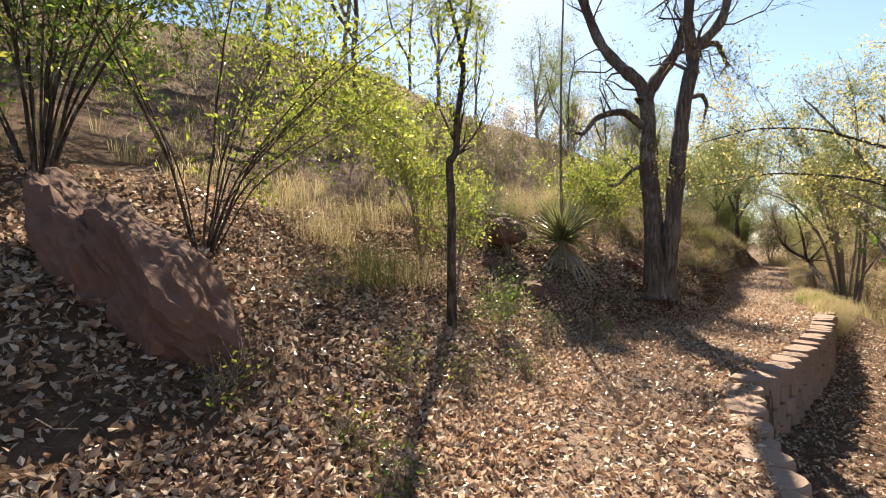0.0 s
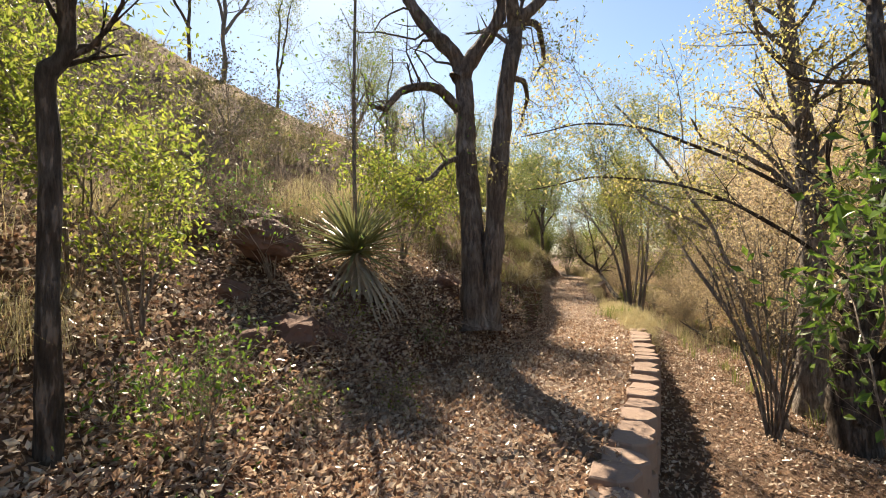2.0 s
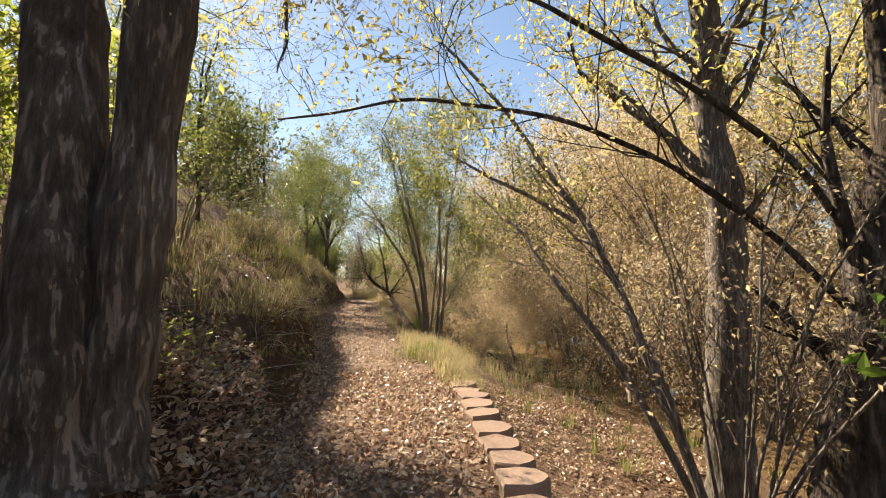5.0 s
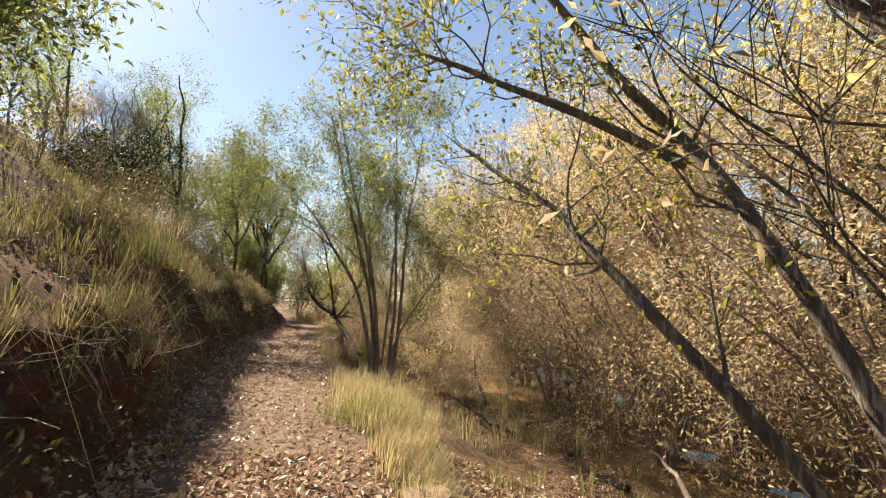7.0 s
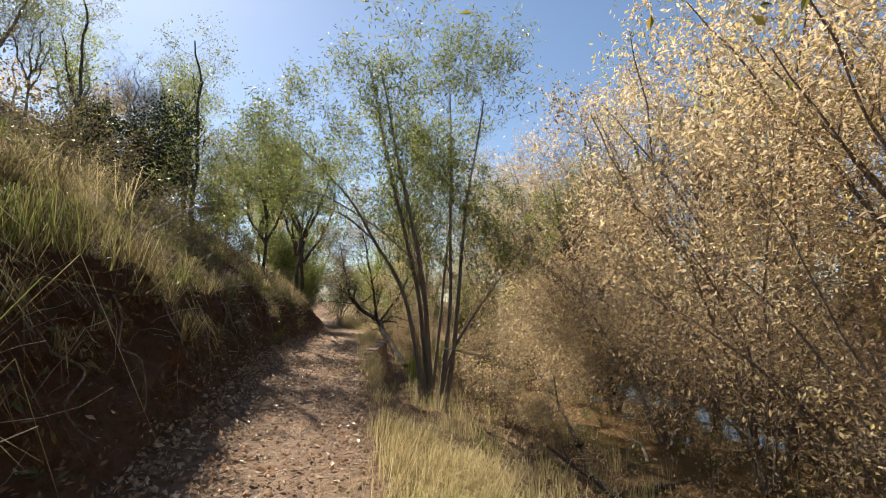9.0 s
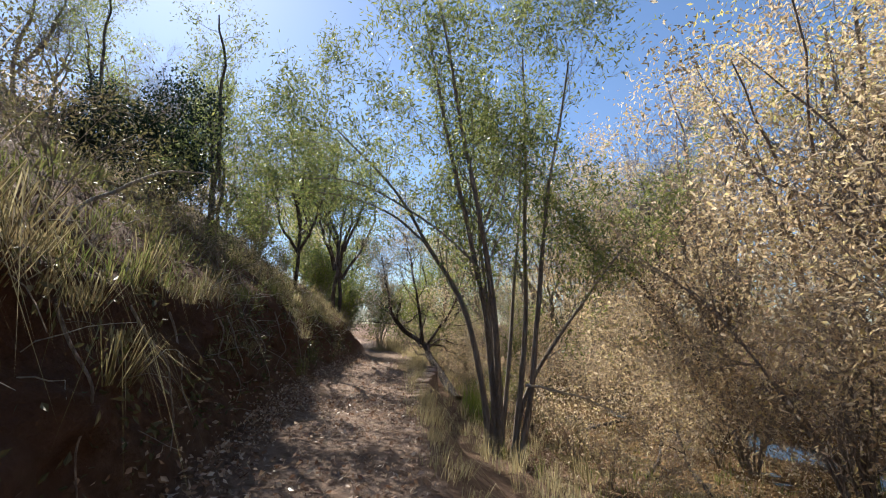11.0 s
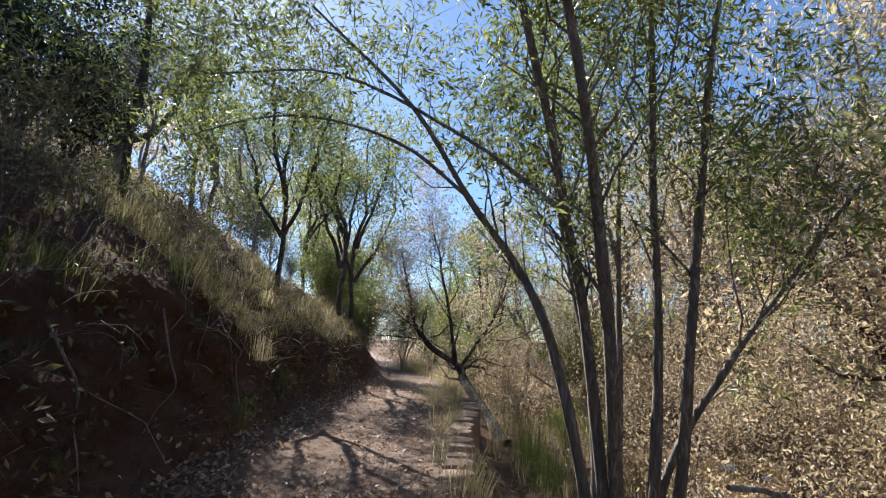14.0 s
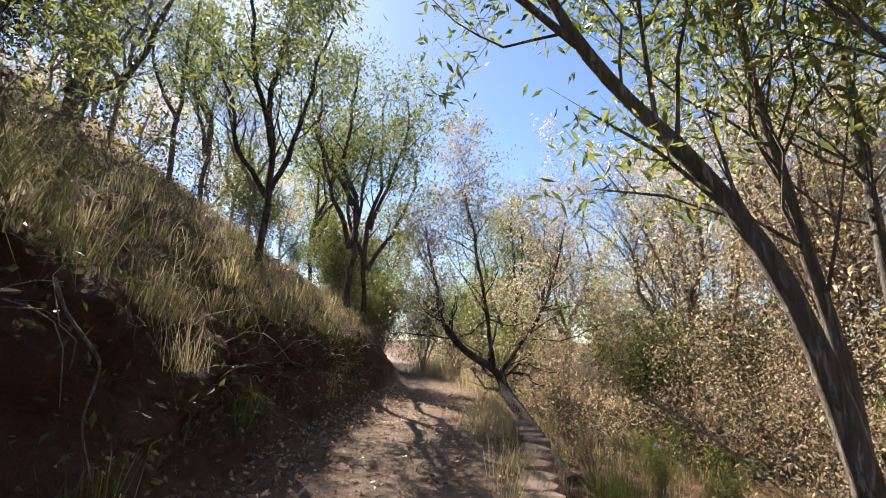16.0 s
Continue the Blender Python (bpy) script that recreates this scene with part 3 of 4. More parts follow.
def clumped(rng, clumps, per, radius, v0, v1, k0, k1, keep=None):
    """Tussocks: each row holds a root, the way it leans from its tussock's heart, and the tussock's size."""
    c = scatter(rng, clumps, v0, v1, k0, k1)
    if keep is not None:
        c = c[keep(c)]
    p = np.repeat(c, per, 0)
    off = rng.normal(0, 1, (len(p), 2))
    p[:, :2] += off * radius
    return np.column_stack([p, off * 0.42, np.repeat(rng.uniform(0.45, 1.5, len(c)), per)])


def tussocks(q, rng, height, width, lean, aim=(0, 0, 0), curl=0.5):
    return blades(q[:, :3], rng, height * q[:, 5:6], width, lean, np.column_stack([q[:, 3:5], 0 * q[:, 5]]) + np.asarray(aim), curl)


def build_grass():
    rng = np.random.default_rng(6)
    lee = (0.14, -0.12, 0)
    patchy = lambda c: rumple(c[:, 0], c[:, 1], 0.9, 3.0) + rng.uniform(-0.7, 0.7, len(c)) > 0.1
    # straw on the sunlit slopes, the shade-darkened grass on hill and bank
    near = np.concatenate([clumped(rng, 1300, 18, 0.06, 2, 12, 13.0, 15.6, patchy), clumped(rng, 1500, 18, 0.06, 20, 33, 12.2, 14.6, patchy)])
    cover("slope_grass", "pale sunlit straw grass on the open slope", "grass", fast_mesh("slope_grass", *tussocks(near, rng, 0.26, 0.008, 0.6, lee), M["straw"]))
    hill = np.concatenate([clumped(rng, 650, 18, 0.06, 9, 15, 12.3, 14.6, patchy), clumped(rng, 320, 18, 0.06, 15, 20, 13.5, 14.6, patchy), clumped(rng, 1300, 14, 0.1, 0, 34, 14, 16, patchy)])
    cover("hill_grass", "dry straw-coloured grass on the hillside", "grass", fast_mesh("hill_grass", *tussocks(hill, rng, 0.22, 0.008, 0.6, lee), M["shaded_hay"]))
    mixed = np.concatenate([clumped(rng, 260, 14, 0.07, 1, 12, 13.1, 15), clumped(rng, 300, 20, 0.07, 9, 26, 11.9, 13.6)])
    cover("hill_weeds", "half-green grass and weeds on the slope", "grass", fast_mesh("hill_weeds", *tussocks(mixed, rng, 0.25, 0.008, 0.6, lee), M["grass"]))
    edge = np.concatenate([clumped(rng, 95, 26, 0.06, 9.5, 15, 11.9, 12.7), clumped(rng, 170, 24, 0.06, 20, 30, 11.9, 12.7), clumped(rng, 60, 34, 0.05, 9.5, 18, 11.5, 12.1)])
    cover("bank_grass", "dry grass hanging over the edge of the bank", "grass", fast_mesh("bank_grass", *tussocks(edge, rng, 0.32, 0.008, 0.6, (0.3, -0.24, -0.25), 1.1), M["shaded_hay"]))
    verge = np.concatenate([clumped(rng, 330, 24, 0.05, 10.8, 15.5, 6.1, 7.9), clumped(rng, 120, 18, 0.05, 16, 27, 7.0, 8.2)])
    cover("verge_grass", "pale dry grass along the path's edge", "grass", fast_mesh("verge_grass", *tussocks(verge, rng, 0.27, 0.007, 0.6, (0.5, -0.4, 0), 0.8), M["straw"]))
    dry = np.concatenate([clumped(rng, 500, 14, 0.06, 14, 30, 3.0, 5.8), clumped(rng, 120, 12, 0.05, 26, 36, 6.5, 8.5)])
    cover("creek_straw", "dry straw and dead weeds in the creek bed", "grass", fast_mesh("creek_straw", *tussocks(dry, rng, 0.42, 0.008, 0.5), M["straw"]))
    low = clumped(rng, 170, 16, 0.07, 9, 30, 3.0, 5.6)
    cover("creek_weeds", "green and yellow weeds in the creek bed", "weeds", fast_mesh("creek_weeds", *tussocks(low, rng, 0.3, 0.013, 0.4), M["grass"]))
    spots = scatter(rng, 26000, 9, 27, 11.1, 13.4)
    spots = spots[rumple(spots[:, 0] + spots[:, 2], spots[:, 1], 3.1, 9.0) + rng.uniform(-0.8, 0.8, len(spots)) > 0.15] + [0.02, -0.016, 0.02]
    cover("bank_weeds", "withered leaves and creeping weeds on the cut bank", "weeds", fast_mesh("bank_weeds", *leaf_cloud(spots, rng, 0.075, 0.4, 0.04, 0.2), M["scrub_leaf"]))
    lines = []
    for p in scatter(rng, 420, 9, 26, 11.5, 13.4):
        a = rng.uniform(0, 2 * np.pi)
        lines.append(bough(rng, p, (0.5 * np.cos(a) + 0.35, 0.5 * np.sin(a) - 0.28, rng.uniform(0.1, 1.0)), rng.uniform(0.25, 0.75), rng.uniform(0.003, 0.006), 0.3, -0.12, 6, 0.4))
    cover("bank_stalks", "bent dry stalks standing out of the bank grass", "weeds", fast_mesh("bank_stalks", *tubes(lines, 3), M["pale_wood"], True))


build_grass()


def bunch_grass(x, y, seed, height, count, material, label, radius=0.14, lean=1.4):
    rng = np.random.default_rng(seed)
    roots = rng.normal(0, radius, (count, 3)) * [1.6, 1.6, 0.1]
    ob = tagged(new("grass_clump", fast_mesh("grass_clump", *blades(roots, rng, height, 0.0045, lean, np.array([0.1, -0.1, 0])), M[material])), label, "grass")
    ob.matrix_basis = at(x, y, 0.01)
    return ob


for i, (x, y, h, n, mat) in enumerate([(-0.83, 5.6, 0.7, 420, "grass"), (-1.5, 5.9, 0.65, 300, "straw"), (-0.4, 6.3, 0.6, 260, "straw"), (-1.2, 7.2, 0.7, 300, "straw"), (-2.2, 6.6, 0.6, 300, "straw"),
                                       (-0.3, 8.4, 0.7, 400, "straw"), (1.6, 10.5, 0.8, 500, "straw"), (2.6, 11.5, 0.8, 500, "straw")]):
    bunch_grass(x, y, 40 + i, h, n, mat, "tall clump of dry yellow grass on the slope" if mat == "straw" else "clump of half-green bunch grass on the slope")
for i, (x, y, h, n, mat) in enumerate([(9.6, 12.45, 0.42, 260, "green_grass"), (9.9, 12.9, 0.45, 260, "straw"), (10.6, 13.4, 0.42, 260, "straw"), 
                                       (7.9, 14.4, 0.5, 400, "grass"), (8.2, 15.6, 0.5, 400, "straw"), (18.2, 24.4, 0.5, 250, "straw"), (17.6, 23.6, 0.45, 200, "straw")]):
    bunch_grass(x, y, 70 + i, h, n, mat, {"green_grass": "green grass tuft at the edge of the path", "straw": "tuft of pale dry grass", "grass": "half-green grass clump on the bank"}[mat])


# ---- the yucca ----
def yucca_leaf(seed, material, length, drop):
    """One stiff blade: folded along its middle, bending down by drop."""
    n = 6
    s = np.linspace(0, 1, n)
    x, z = length * s * (1 - 0.25 * drop * s), -drop * length * 0.55 * s ** 2
    w = 0.024 * np.array([1.0, 1.05, 0.95, 0.75, 0.45, 0.03])
    v = np.concatenate([np.stack([x, w, z + w * 0.4], 1), np.stack([x, 0 * w, z], 1), np.stack([x, -w, z + w * 0.4], 1)])
    i = np.arange(n - 1)
    f = np.concatenate([np.stack([i, i + 1, i + 1 + n, i + n], 1), np.stack([i + n, i + n + 1, i + 2 * n + 1, i + 2 * n], 1)])
    return fast_mesh("leaf", v, f, M[material])


def build_yucca(x, y, z):
    rng = random.Random(11)
    ob = thing("yucca", pose(x, y, z), "spiky yucca with a skirt of dead blades and a tall stalk", "plant")
    live = [yucca_leaf(i, "yucca", rng.uniform(0.85, 1.15), rng.uniform(0.0, 0.35)) for i in range(5)]
    dead = [yucca_leaf(i, "yucca_dead", rng.uniform(0.95, 1.3), rng.uniform(0.3, 0.7)) for i in range(5)]
    part("crown_stem", fast_mesh("crown_stem", *tubes([([(0, 0, -1.0), (0, 0, -0.4), (0, 0, 0.1)], [0.16, 0.14, 0.05])], 9), M["yucca_dead"], True), ob)
    for i in range(170):
        b = part("leaf", rng.choice(live), ob)
        b.matrix_basis = pose(0, 0, 0.05 + rng.uniform(-0.05, 0.08), rng.uniform(-20, 20), -rng.triangular(-20, 85, 30), rng.uniform(0, 360))
    for i in range(210):
        b = part("leaf", rng.choice(dead), ob)
        b.matrix_basis = pose(0, 0, rng.uniform(-0.35, 0.05), rng.uniform(-15, 15), rng.triangular(0, 78, 40), rng.uniform(0, 360))
    part("stalk", fast_mesh("stalk", *tubes([(smooth_line([(0, 0, 0), (-0.02, 0.03, 1.6), (0.0, 0.05, 3.4), (0.08, 0.1, 5.6)]), np.linspace(0.032, 0.014, 16))], 7), M["twig_bark"], True), ob, "tall bare flower stalk")


build_yucca(2.25, 8.9, 1.62)


# ---- trees and shrubs along the first stretch ----
plant("oak_tree", pose(3.98, 8.7, 0.72), "old oak with two twisted trunks, furrowed bark and few leaves", "tree", 21,
      [([(-0.05, 0, -0.15), (-0.05, 0.1, 0.5), (0.0, 0.35, 2.0), (0.02, 0.6, 3.1), (0.0, 0.8, 4.0), (-0.35, 0.9, 4.5), (-0.75, 1.1, 5.3), (-1.05, 1.4, 6.2), (-1.3, 1.6, 7.2)], 0.19, 0.05),
       ([(0.16, 0.03, -0.15), (0.2, 0.04, 0.6), (0.32, 0.0, 2.0), (0.5, 0.06, 3.1), (0.72, 0.15, 4.1), (0.85, 0.3, 4.6), (1.3, 0.4, 5.2), (1.6, 0.5, 6.2), (1.7, 0.6, 7.4)], 0.17, 0.05),
       ([(0.02, 0.75, 3.7), (0.3, 0.7, 4.2), (0.7, 0.7, 4.8), (0.9, 0.6, 5.6), (1.0, 0.7, 6.8)], 0.14, 0.04),
       ([(0.78, 0.25, 4.4), (0.55, 0.0, 5.0), (0.5, -0.2, 5.8), (0.3, -0.4, 7.0)], 0.12, 0.03),
       ([(-0.05, 0.6, 3.2), (-0.5, 0.5, 3.45), (-1.0, 0.4, 3.3), (-1.3, 0.35, 3.0), (-1.55, 0.35, 3.05)], 0.08, 0.02),
       ([(0.85, 0.3, 4.6), (1.6, 1.0, 5.0), (2.4, 2.0, 5.1), (3.2, 3.2, 5.4), (3.8, 4.6, 5.6)], 0.07, 0.012),
       ([(0.6, 0.1, 3.6), (1.3, 0.9, 3.9), (2.0, 2.0, 3.9), (2.6, 3.2, 4.1), (3.0, 4.2, 4.0)], 0.05, 0.01),
       ([(0.0, 0.5, 2.4), (-0.35, 0.3, 2.3), (-0.7, 0.1, 2.0), (-0.95, 0.0, 1.95)], 0.05, 0.015)],
      "oak_bark", "green_leaf", (8, 1.8, 0.2), (5, 0.9, 0.4), (4, 0.4, 0.6), 2, 0.055, wiggle=0.45, limb_start=0.4, rise=0.05, sides=18)
plant("sapling", pose(0.1, 5.45, 0.42), "slim dark sapling with a knotted trunk and a few leaves", "tree", 22,
      [([(0, 0, -0.1), (0.0, 0, 0.5), (0.0, -0.02, 1.3), (0.0, 0, 2.0), (0.06, 0.03, 2.2), (0.05, 0.0, 2.6), (0.08, 0, 3.3), (0.0, 0.1, 3.9), (-0.3, 0.2, 4.8)], 0.062, 0.015),
       ([(0.08, 0, 3.2), (0.2, 0.1, 3.8), (0.3, 0.1, 4.6)], 0.025, 0.008)],
      "dark_bark", "lime_leaf", (5, 0.9, 0.4), (5, 0.5, 0.5), (3, 0.25, 0.6), 3, 0.055, limb_start=0.45)


def fan(rng, count, height, spread, radius, bend=0.25):
    """Stems that rise from one foot and part as they go up."""
    out = []
    for _ in range(count):
        a, s = rng.uniform(0, 2 * np.pi), spread * rng.uniform(0.3, 1.0)
        d = np.array([np.cos(a), np.sin(a), 0]) * s
        h = height * rng.uniform(0.7, 1.1)
        out.append(([d * 0.04, d * 0.25 + [0, 0, h * 0.35], d * 0.65 + [0, 0, h * 0.72] + rng.normal(0, bend * 0.3, 3), d * 1.15 + [0, 0, h]], radius * rng.uniform(0.7, 1.2), radius * 0.2))
    return out


def shrub(name, x, y, label, seed, count, height, spread, radius, bark, leaf, **more):
    rng = np.random.default_rng(seed)
    return plant(name, at(x, y), label, "shrub", seed, fan(rng, count, height, spread, radius), bark, leaf, stem_name="stem", sides=5, sprays=(3, 0.2, 0.6), **more)


shrub("shrub", -0.3, 7.0, "bright yellow-green leafy shrub behind a sapling", 31, 11, 2.2, 1.0, 0.014, "twig_bark", "lime_leaf", limbs=(3, 0.7, 0.5), twigs=(4, 0.4, 0.5), leaves=12, leaf_size=0.052)
shrub("shrub", 0.2, 6.75, "bright green leafy shrub on the slope", 32, 7, 1.5, 0.6, 0.012, "twig_bark", "lime_leaf", limbs=(3, 0.6, 0.5), twigs=(3, 0.35, 0.5), leaves=10, leaf_size=0.055)
shrub("shrub", -2.2, 4.3, "shrub of bare arching stems with sparse yellow-green leaves", 33, 16, 2.7, 2.4, 0.011, "dark_bark", "lime_leaf", limbs=(5, 1.1, 0.5), twigs=(4, 0.5, 0.5), leaves=7, leaf_size=0.07, rise=0.0, limb_start=0.5)
shrub("shrub", -3.5, 4.1, "dense dark leafy shrub on the slope", 34, 18, 3.2, 2.0, 0.016, "dark_bark", "green_leaf", limbs=(6, 1.1, 0.5), twigs=(5, 0.5, 0.5), leaves=8, leaf_size=0.065, rise=0.0)
shrub("shrub", -3.4, 7.2, "tall shrub with yellow-green leaves on the hillside", 35, 8, 3.0, 1.9, 0.014, "twig_bark", "lime_leaf", limbs=(4, 1.0, 0.5), twigs=(3, 0.5, 0.5), leaves=4, leaf_size=0.06)
shrub("shrub", 3.3, 10.3, "leafy green shrub above the bank", 36, 11, 1.4, 1.1, 0.012, "twig_bark", "lime_leaf", limbs=(4, 0.7, 0.5), twigs=(4, 0.4, 0.5), leaves=8, leaf_size=0.075)
shrub("shrub", 5.5, 12.4, "leafy shrub on the bank above the path", 49, 10, 2.2, 1.2, 0.013, "twig_bark", "grey_leaf", limbs=(4, 0.8, 0.5), twigs=(4, 0.45, 0.5), leaves=10, leaf_size=0.07)
shrub("shrub", 4.7, 12.7, "sunlit leafy green shrub above the bank", 37, 9, 1.8, 1.1, 0.012, "twig_bark", "lime_leaf", limbs=(4, 0.7, 0.5), twigs=(4, 0.4, 0.5), leaves=7, leaf_size=0.06)
shrub("shrub", 1.2, 8.3, "thin leggy shrub below the yucca", 38, 8, 1.1, 0.8, 0.008, "twig_bark", "green_leaf", limbs=(3, 0.5, 0.5), twigs=(3, 0.3, 0.5), leaves=3, leaf_size=0.045)
shrub("shrub", 0.75, 5.7, "low sparse shrub on the leaf litter", 39, 8, 0.5, 0.6, 0.006, "twig_bark", "green_leaf", limbs=(3, 0.3, 0.5), twigs=(3, 0.2, 0.5), leaves=3, leaf_size=0.045)

# the trees between the first wall and the creek
plant("creek_tree", at(9.1, 7.5, 0.1), "tall straight tree with grey furrowed bark and golden leaves", "tree", 41,
      [([(0, 0, -0.1), (0.03, -0.05, 1.1), (0.05, -0.1, 2.5), (0.05, -0.1, 3.6), (0.0, 0.0, 5.0), (-0.1, 0.15, 6.2), (-0.2, 0.3, 8.0)], 0.23, 0.08)],
      "grey_bark", "gold_leaf", (14, 2.4, 0.35), (7, 1.0, 0.45), (5, 0.4, 0.5), 13, 0.07, limb_start=0.45, sides=12)
plant("creek_tree", at(8.3, 6.4, 0.1), "dark forked tree leaning over the creek with arching branches", "tree", 42,
      [([(0, 0, -0.1), (-0.02, 0.1, 0.8), (0.0, 0.0, 1.7), (0.03, -0.15, 2.6), (0.1, -0.3, 3.5), (0.2, -0.3, 4.8), (0.2, -0.2, 6.5)], 0.26, 0.06),
       ([(0.02, -0.05, 0.5), (0.1, -0.3, 1.2), (0.25, -0.7, 1.9), (0.6, -1.3, 2.4), (1.0, -2.0, 3.2), (1.2, -2.6, 4.4)], 0.2, 0.06),
       ([(0.0, 0.0, 2.2), (-0.5, 0.6, 3.0), (-1.2, 1.4, 3.6), (-2.0, 2.4, 3.9), (-2.8, 3.4, 3.8)], 0.03, 0.008),
       ([(0.0, -0.1, 2.6), (-0.6, 0.4, 3.5), (-1.5, 1.3, 4.3), (-2.4, 2.2, 4.7), (-3.2, 3.0, 4.6)], 0.03, 0.008)],
      "dark_bark", "gold_leaf", (8, 1.9, 0.4), (6, 0.9, 0.45), (4, 0.4, 0.5), 9, 0.065, limb_start=0.4, sides=12)
plant("leaning_tree", at(8.4, 7.3, 0.1), "slender smooth-barked tree leaning over the path with yellow-green leaves", "tree", 43,
      [([(0, 0, -0.1), (0.0, 0.35, 1.0), (0.0, 0.75, 2.1), (0.0, 1.1, 2.8), (0.02, 1.5, 3.4), (0.0, 2.0, 4.2), (-0.1, 2.7, 5.2), (-0.2, 3.4, 6.0)], 0.05, 0.018),
       ([(0.1, 0.0, -0.1), (0.05, 0.5, 0.9), (0.0, 1.1, 1.85), (0.02, 1.65, 2.5), (0.2, 2.0, 2.9), (0.36, 2.35, 3.2), (0.4, 2.9, 3.6), (0.5, 3.3, 3.9)], 0.045, 0.012),
       ([(0.02, 1.4, 3.2), (-0.2, 2.0, 3.6), (-0.35, 2.5, 3.9), (-0.4, 3.0, 4.2)], 0.03, 0.01)],
      "smooth_bark", "olive_leaf", (9, 0.85, 0.35), (6, 0.5, 0.45), (4, 0.25, 0.5), 7, 0.05, limb_start=0.4)
shrub("sapling_clump", 7.7, 7.1, "clump of thin bare saplings beside the creek", 44, 14, 3.6, 1.6, 0.02, "grey_bark", "tan_leaf", limbs=(4, 1.0, 0.5), twigs=(4, 0.5, 0.5), leaves=2, leaf_size=0.05)
shrub("green_sapling", 5.6, 4.7, "young tree with large glossy green leaves", 45, 6, 3.2, 1.2, 0.02, "twig_bark", "green_leaf", limbs=(5, 0.9, 0.5), twigs=(3, 0.45, 0.5), leaves=3, leaf_size=0.13, leaf_width=0.42, limb_start=0.5, rise=-0.05)
shrub("green_sapling", 7.0, 4.9, "young tree with broad green leaves below the wall", 46, 6, 3.4, 1.2, 0.02, "dark_bark", "green_leaf", limbs=(5, 0.9, 0.5), twigs=(3, 0.45, 0.5), leaves=3, leaf_size=0.13, leaf_width=0.42, limb_start=0.5, rise=-0.05)

# the willow and its neighbours
plant("willow", pose(16.1, 19.1, -1.05), "multi-stemmed willow with slender grey-green leaves on the creek bank", "tree", 51,
      [([(0, 0.05, -0.1), (-0.15, 0.1, 1.2), (-0.42, 0.25, 2.5), (-0.6, 0.6, 3.4), (-0.85, 1.05, 4.2), (-1.5, 1.4, 5.3), (-2.6, 2.1, 6.6)], 0.072, 0.015),
       ([(0.04, -0.04, -0.1), (-0.08, -0.08, 1.2), (-0.42, -0.2, 2.7), (-0.95, -0.34, 3.75), (-1.45, -0.5, 4.8), (-2.0, -0.6, 6.2), (-2.5, -0.7, 7.6)], 0.07, 0.015),
       ([(0.1, -0.14, -0.1), (-0.15, -0.28, 1.4), (-0.65, -0.6, 2.9), (-1.05, -0.75, 3.7), (-1.5, -0.95, 4.5), (-2.2, -1.2, 6.0), (-2.8, -1.4, 7.4)], 0.075, 0.015),
       ([(0.2, -0.3, -0.1), (0.28, -0.45, 1.5), (0.3, -0.55, 2.85), (0.1, -0.7, 4.5), (-0.14, -0.93, 6.2), (-0.3, -1.0, 8.0)], 0.065, 0.015),
       ([(0.25, -0.4, -0.1), (0.26, -0.7, 1.4), (0.15, -0.97, 2.85), (0.0, -1.2, 3.9), (-0.1, -1.5, 5.5), (0.0, -1.8, 7.5)], 0.066, 0.015),
       ([(0.3, 0.3, -0.1), (0.35, 0.3, 1.5), (0.3, 0.4, 3.0), (0.2, 0.6, 4.5), (0.1, 0.8, 7.4)], 0.06, 0.015),
       ([(0.25, 0.1, -0.1), (0.55, 0.1, 1.5), (0.8, 0.2, 3.0), (1.1, 0.3, 4.5), (1.5, 0.5, 6.8)], 0.055, 0.015),
       ([(0.18, -0.23, -0.1), (0.37, -0.5, 1.3), (0.6, -1.0, 2.3), (0.9, -1.5, 3.1), (1.3, -2.2, 4.2)], 0.05, 0.012),
       ([(-0.85, 1.05, 4.2), (-1.6, 1.6, 4.9), (-2.6, 2.6, 5.3), (-3.7, 3.7, 5.0)], 0.026, 0.007),
       ([(-0.95, -0.34, 3.75), (-1.6, 0.3, 4.5), (-2.6, 1.2, 5.2), (-3.6, 2.2, 5.3)], 0.026, 0.007)],
      "smooth_bark", "grey_leaf", (11, 2.4, 0.3), (6, 1.1, 0.4), (5, 0.5, 0.5), 15, 0.105, crook=0.003, leaf_width=0.26, rise=0.2, limb_start=0.48)
plant("leaning_tree", pose(20.0, 24.2, -0.7), "dark leaning tree forked into crooked bare limbs by the wall", "tree", 52,
      [([(0, 0, -0.1), (0.3, 1.0, 0.5), (0.6, 2.0, 1.1), (0.76, 2.7, 1.6), (0.2, 3.3, 2.1), (-0.1, 3.5, 2.7), (-0.3, 3.7, 3.6), (-0.6, 3.8, 5.0)], 0.15, 0.02),
       ([(0.7, 2.5, 1.5), (1.1, 2.3, 2.1), (1.5, 2.0, 2.9), (1.8, 1.8, 3.9), (2.1, 1.6, 5.2)], 0.06, 0.015),
       ([(0.75, 2.7, 1.6), (0.6, 2.7, 2.4), (0.3, 2.6, 3.4), (-0.2, 2.4, 4.6), (-0.6, 2.3, 5.6)], 0.06, 0.015)],
      "dark_bark", "tan_leaf", (18, 2.1, 0.4), (8, 1.0, 0.45), (6, 0.45, 0.5), 6, 0.07, limb_start=0.3, wiggle=0.35, twig_bark="twig_bark")


